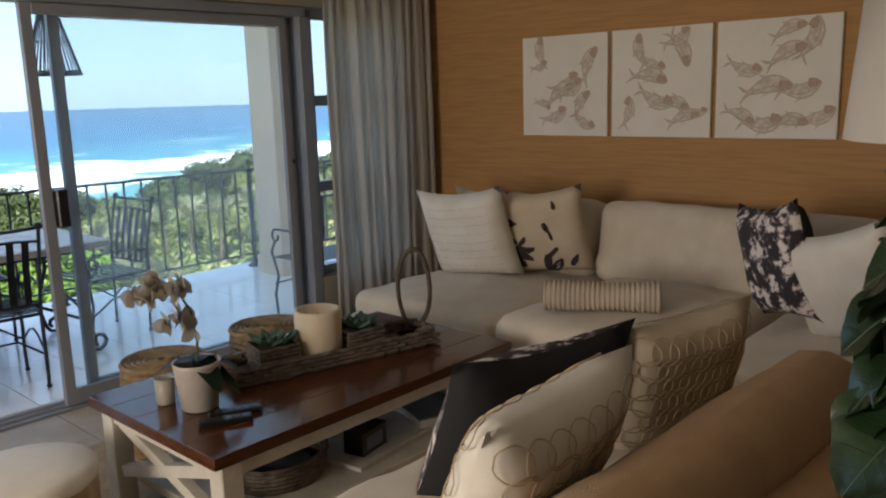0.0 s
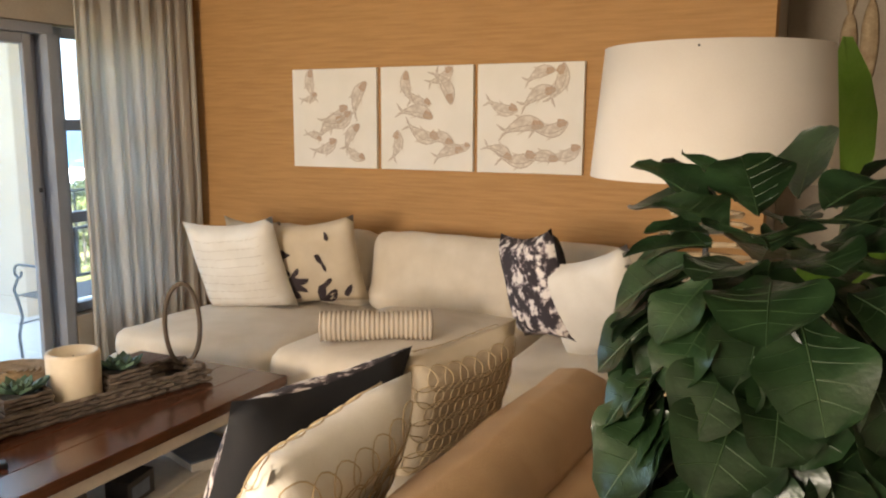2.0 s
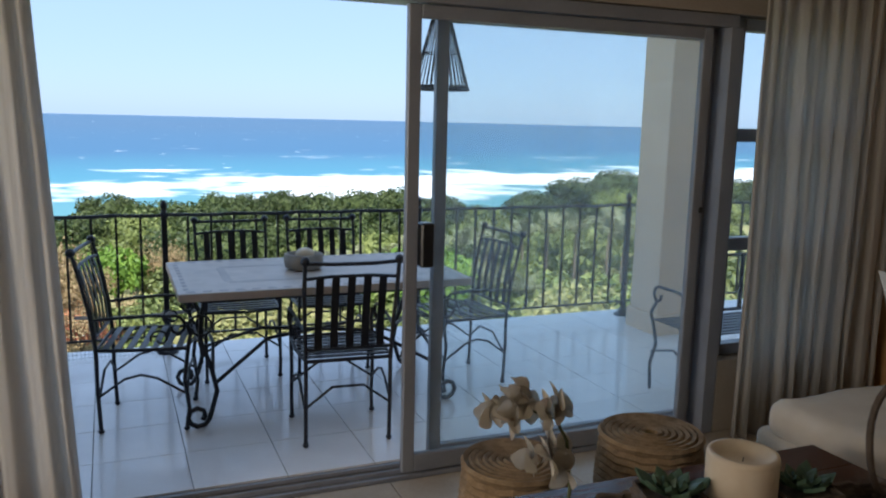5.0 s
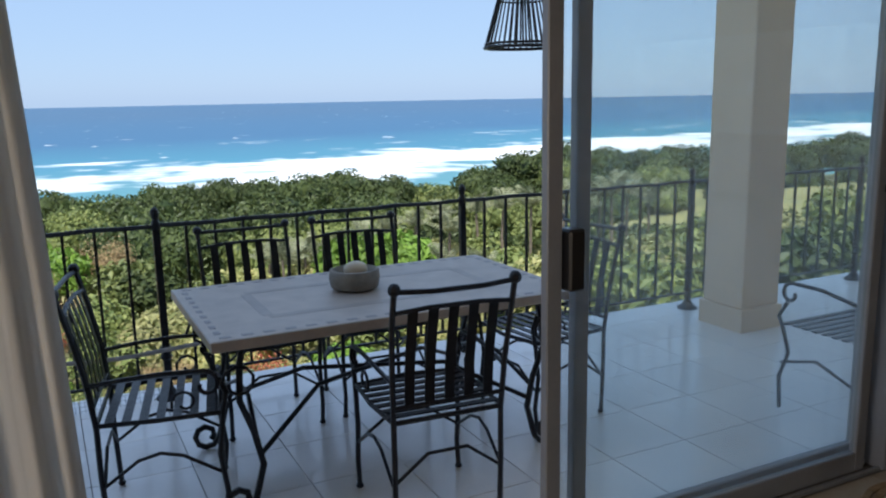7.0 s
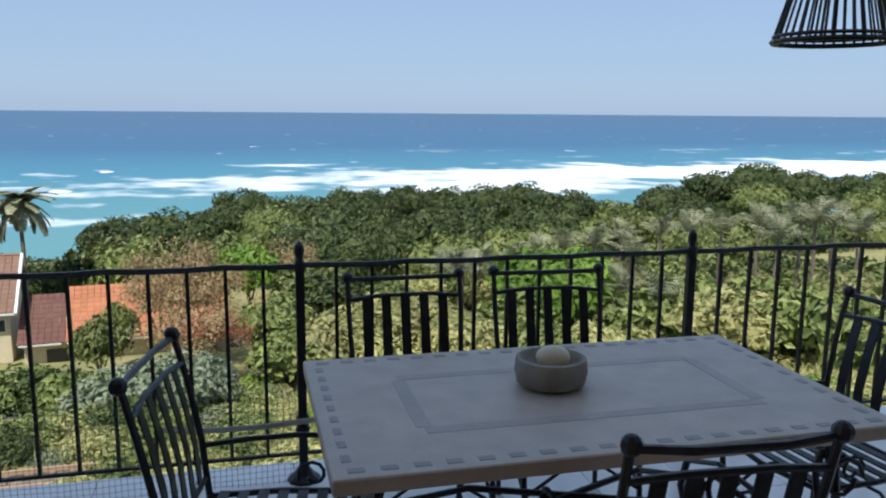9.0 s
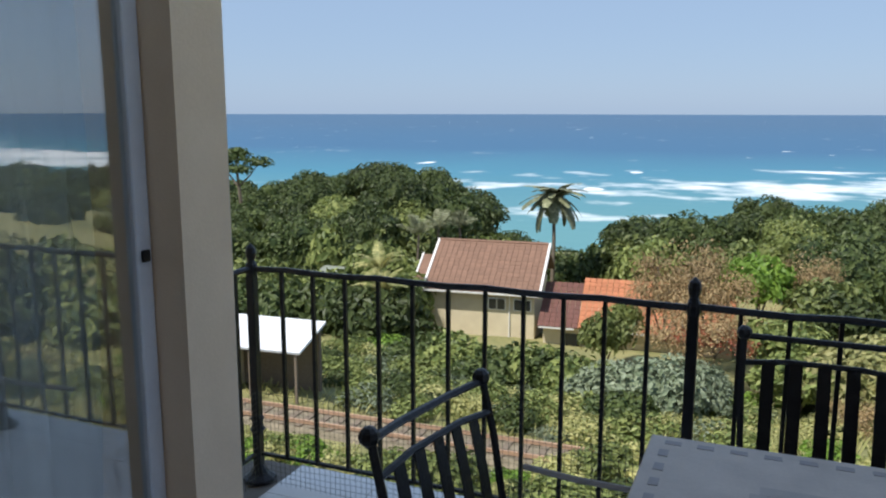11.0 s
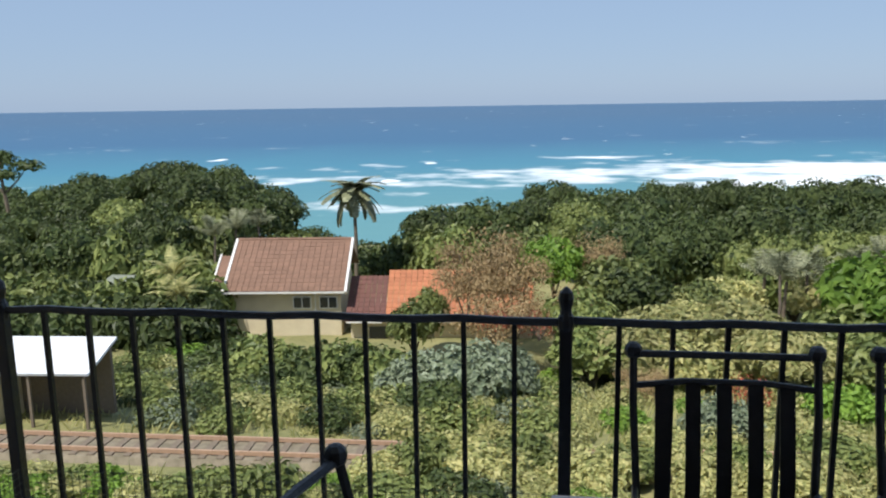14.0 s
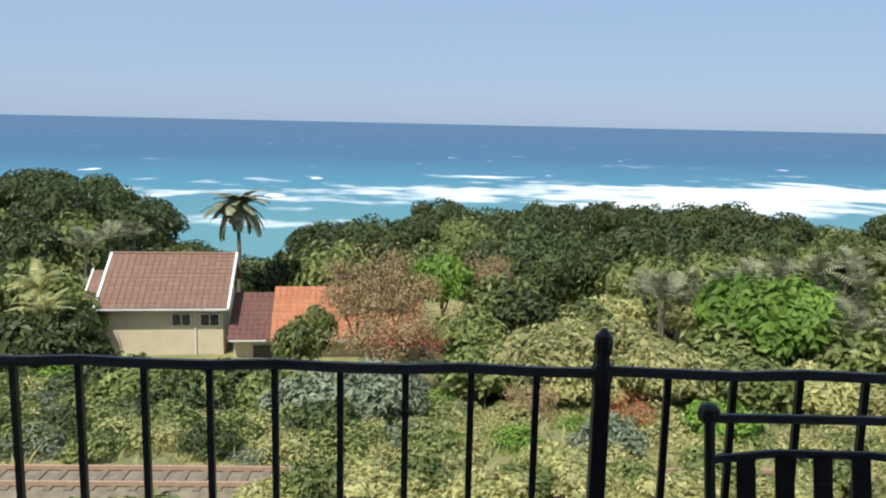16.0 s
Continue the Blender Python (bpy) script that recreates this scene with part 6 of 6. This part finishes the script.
for i in range(22):
    az = -45 + 1.45 * i
    bush_at(rnd.choice((B["mid2"], B["mid2"], B["mid"])), az, rnd.uniform(62, 70), skyline(az) + rnd.uniform(70, 105), 2.9, 1.5)
for i in range(14):
    az = -45 + 1.7 * i
    bush_at(rnd.choice((B["mid2"], B["mid"])), az, rnd.uniform(50, 56), rnd.uniform(225, 285), 2.3, 1.3)
for i in range(26):
    az = -12 + 2.4 * i
    bush_at(rnd.choice((B["mid2"], B["mid2"], B["mid"])), az, rnd.uniform(80, 86), skyline(az) + rnd.uniform(40, 60), 3.0, 1.5)
for i in range(16):
    az = 14 + 2.1 * i
    bush_at(rnd.choice((B["mid"], B["mid2"], B["yel"], B["mid"])), az, rnd.uniform(52, 60), rnd.uniform(235, 285), 2.2, 1.1)
for i in range(18):
    az = 44 + 1.5 * i
    bush_at(rnd.choice((B["mid"], B["mid2"], B["mid"])), az, rnd.uniform(26, 48), rnd.uniform(240, 300), 3.0, 1.1)
for i in range(9):
    az = 3 + 3.2 * i
    bush_at(rnd.choice((B["mid"], B["yel"], B["grey"])), az, rnd.uniform(36, 40), rnd.uniform(350, 400), 1.7, 0.9)
rnd = random.Random(21)
n_b = 0
SCRUB = {}
while n_b < 390:
    x, y = rnd.uniform(-34, 46), rnd.uniform(12, 47)
    if abs(x) > 6 + y * 1.0 or (25.8 < y < 31.0 and x < -1.5) or (x < -13.5 and 27 < y < 36) or (-12 < x < 1 and y > 38):
        continue
    kk = noise.noise((x * 0.09, y * 0.09, 2.0))
    key = "yel" if (kk > -0.15 and y < 40) else rnd.choice(("mid", "mid2", "mid", "grey", "bright", "yel"))
    k = rnd.uniform(0.5, 1.0) * (0.8 if y < 24 else 1.0)
    SCRUB.setdefault(key, []).append(pose(x, y, ground_z(x, y) - 0.2, 0, 0, rnd.uniform(0, 360)) @ Matrix.Diagonal((k, k, k * rnd.uniform(0.5, 0.85), 1)))
    n_b += 1
for i, o in enumerate(DARK + MID):
    x, y, top = spot(-44 + 17.5 * i + (8 if -20 < -44 + 17.5 * i < 2 else 0), 98, skyline(-44 + 17.5 * i) + 10)
    o.matrix_basis = pose(x, y, top - H0, 0, 0, 60 * i)
for i, o in enumerate(list(B.values()) + [dry, red]):
    x, y = (-6, -3.5, 3, 7, 12, 5, 9)[i], (22, 34, 18, 33, 36, 40, 38)[i]
    o.matrix_basis = pose(x, y, ground_z(x, y), 0, 0, 50 * i)
for i in range(34):
    x, y = -4 + i * 1.05, 26.2 + 3.2 * ((i * 0.37) % 1)
    bush(B[("yel", "mid", "yel")[i % 3]], x, y, 0.75 + 0.3 * ((i * 0.61) % 1), 0.8, 0.1)
for i in range(90):
    x = rnd.uniform(-21, 0)
    y = rnd.choice((rnd.uniform(18, 25.8), rnd.uniform(30.8, 38)))
    if x < -14 and y > 28:
        continue
    k = rnd.uniform(0.35, 0.7)
    SCRUB.setdefault(rnd.choice(("yel", "mid", "grey", "yel", "mid2")), []).append(pose(x, y, ground_z(x, y) - 0.2, 0, 0, rnd.uniform(0, 360)) @ Matrix.Diagonal((k, k, k * 0.7, 1)))
for i in range(130):
    x, y = rnd.uniform(-22, 2), rnd.uniform(31.2, 43)
    if x < -14 and y < 34.5:
        continue
    k = rnd.uniform(0.55, 1.05)
    SCRUB.setdefault(rnd.choice(("mid", "mid2", "grey", "mid", "yel")), []).append(pose(x, y, ground_z(x, y) - 0.2, 0, 0, rnd.uniform(0, 360)) @ Matrix.Diagonal((k, k, k * 0.8, 1)))
for i in range(46):
    x, y = rnd.uniform(-19, 4), rnd.uniform(23.4, 25.6)
    k = rnd.uniform(0.4, 0.75)
    SCRUB.setdefault(rnd.choice(("yel", "mid", "bright", "yel")), []).append(pose(x, y, ground_z(x, y) - 0.2, 0, 0, rnd.uniform(0, 360)) @ Matrix.Diagonal((k, k, k * 0.8, 1)))
# low scrub too dense to count, one sheet for each kind
for key, spots in SCRUB.items():
    src = [c for c in B[key].children if c.name.startswith("crown")][0].data
    co = np.empty(len(src.vertices) * 3)
    src.vertices.foreach_get("co", co)
    co = np.c_[co.reshape(-1, 3), np.ones(len(src.vertices))]
    quads = [tuple(p.vertices) for p in src.polygons]
    vs, fs = [], []
    leaf = [k for k, q in enumerate(quads) if len(q) == 4]
    thin = np.array([i for k in leaf if k % 2 for i in quads[k]])      # half the leaves farther off
    thin_fs = [tuple(range(4 * k, 4 * k + 4)) for k in range(len(thin) // 4)]
    for m in spots:
        far = m.translation.y > 30
        off = len(vs)
        vs += ((co[thin] if far else co) @ np.array(m).T)[:, :3].tolist()
        fs += [tuple(i + off for i in q) for q in (thin_fs if far else quads)]
    me = bpy.data.meshes.new("scrub")
    me.from_pydata(vs, [], fs)
    me.materials.append(src.materials[0])
    tagged(new("scrub", me), B[key]["label"].replace(" bush", "").replace(" shrub", "") + " in dense low scrub", "scrub", kind="stuff")
# grass blades over the near slope
rnd = random.Random(31)
vs, fs = [], []
for _ in range(26000):
    y = 10 + 34 * rnd.random() ** 1.3
    x = rnd.uniform(-8 - y * 0.75, 10 + y * 0.9)
    if 26.2 < y < 30.4:
        continue
    z = ground_z(x, y)
    h, a = rnd.uniform(0.15, 0.55), rnd.uniform(0, math.tau)
    c, s = math.cos(a), math.sin(a)
    w, lx, ly = rnd.uniform(0.03, 0.08), rnd.uniform(-0.2, 0.2), rnd.uniform(-0.2, 0.2)
    k = len(vs)
    vs += [(x - c * w, y - s * w, z - 0.05), (x + c * w, y + s * w, z - 0.05), (x + lx + c * w * 0.5, y + ly + s * w * 0.5, z + h * 0.7), (x + lx * 1.8, y + ly * 1.8, z + h)]
    fs.append((k, k + 1, k + 2, k + 3))
me = bpy.data.meshes.new("grass")
me.from_pydata(vs, [], fs)
me.materials.append(L_YELLOW)
tagged(new("grass", me), "dry yellow-green grass on the slope", "grass", kind="stuff")

# ---------------------------------------------------------------- floor tiles
tile_in = mesh_of("tile", boxes((0.002, T - 0.002, 0.002, T - 0.002, -0.0115, 0.0), bevel=0.0015), TILE_IN)
tile_out = mesh_of("tile", boxes((0.002, T - 0.002, 0.002, T - 0.002, -0.0115, 0.0), bevel=0.0015), TILE_OUT)
tile_cut = mesh_of("tile", boxes((0.002, T - 0.002, 0.002, 0.292, -0.0115, 0.0), bevel=0.0015), TILE_OUT)
for i in range(-3, 8):
    for j in range(0, 10):
        o = part("tile", tile_in, TILE_IN, floor)
        o.location = (1.09 + i * T, 4.80 - (j + 1) * T, 0)
rest = bmesh.new()
for i in range(-9, 10):
    for j in range(0, 19):
        if not (-3 <= i < 8 and j < 10) and 1.09 + (i + 1) * T < 4.88 + (0.9 if j > 9 else 0):
            x, y = 1.09 + i * T, 4.80 - (j + 1) * T
            box(rest, x + 0.002, x + T - 0.002, y + 0.002, y + T - 0.002, -0.0115, 0.0)
tagged(part("tile_field", rest, TILE_IN, floor), kind="stuff")
for i in range(-4, 18):
    for j in range(0, 6):
        x, y = 1.09 + i * T, 5.025 + j * T
        o = part("tile", tile_cut if j == 5 else tile_out, TILE_OUT, patio)
        o.location = (x, y, 0)
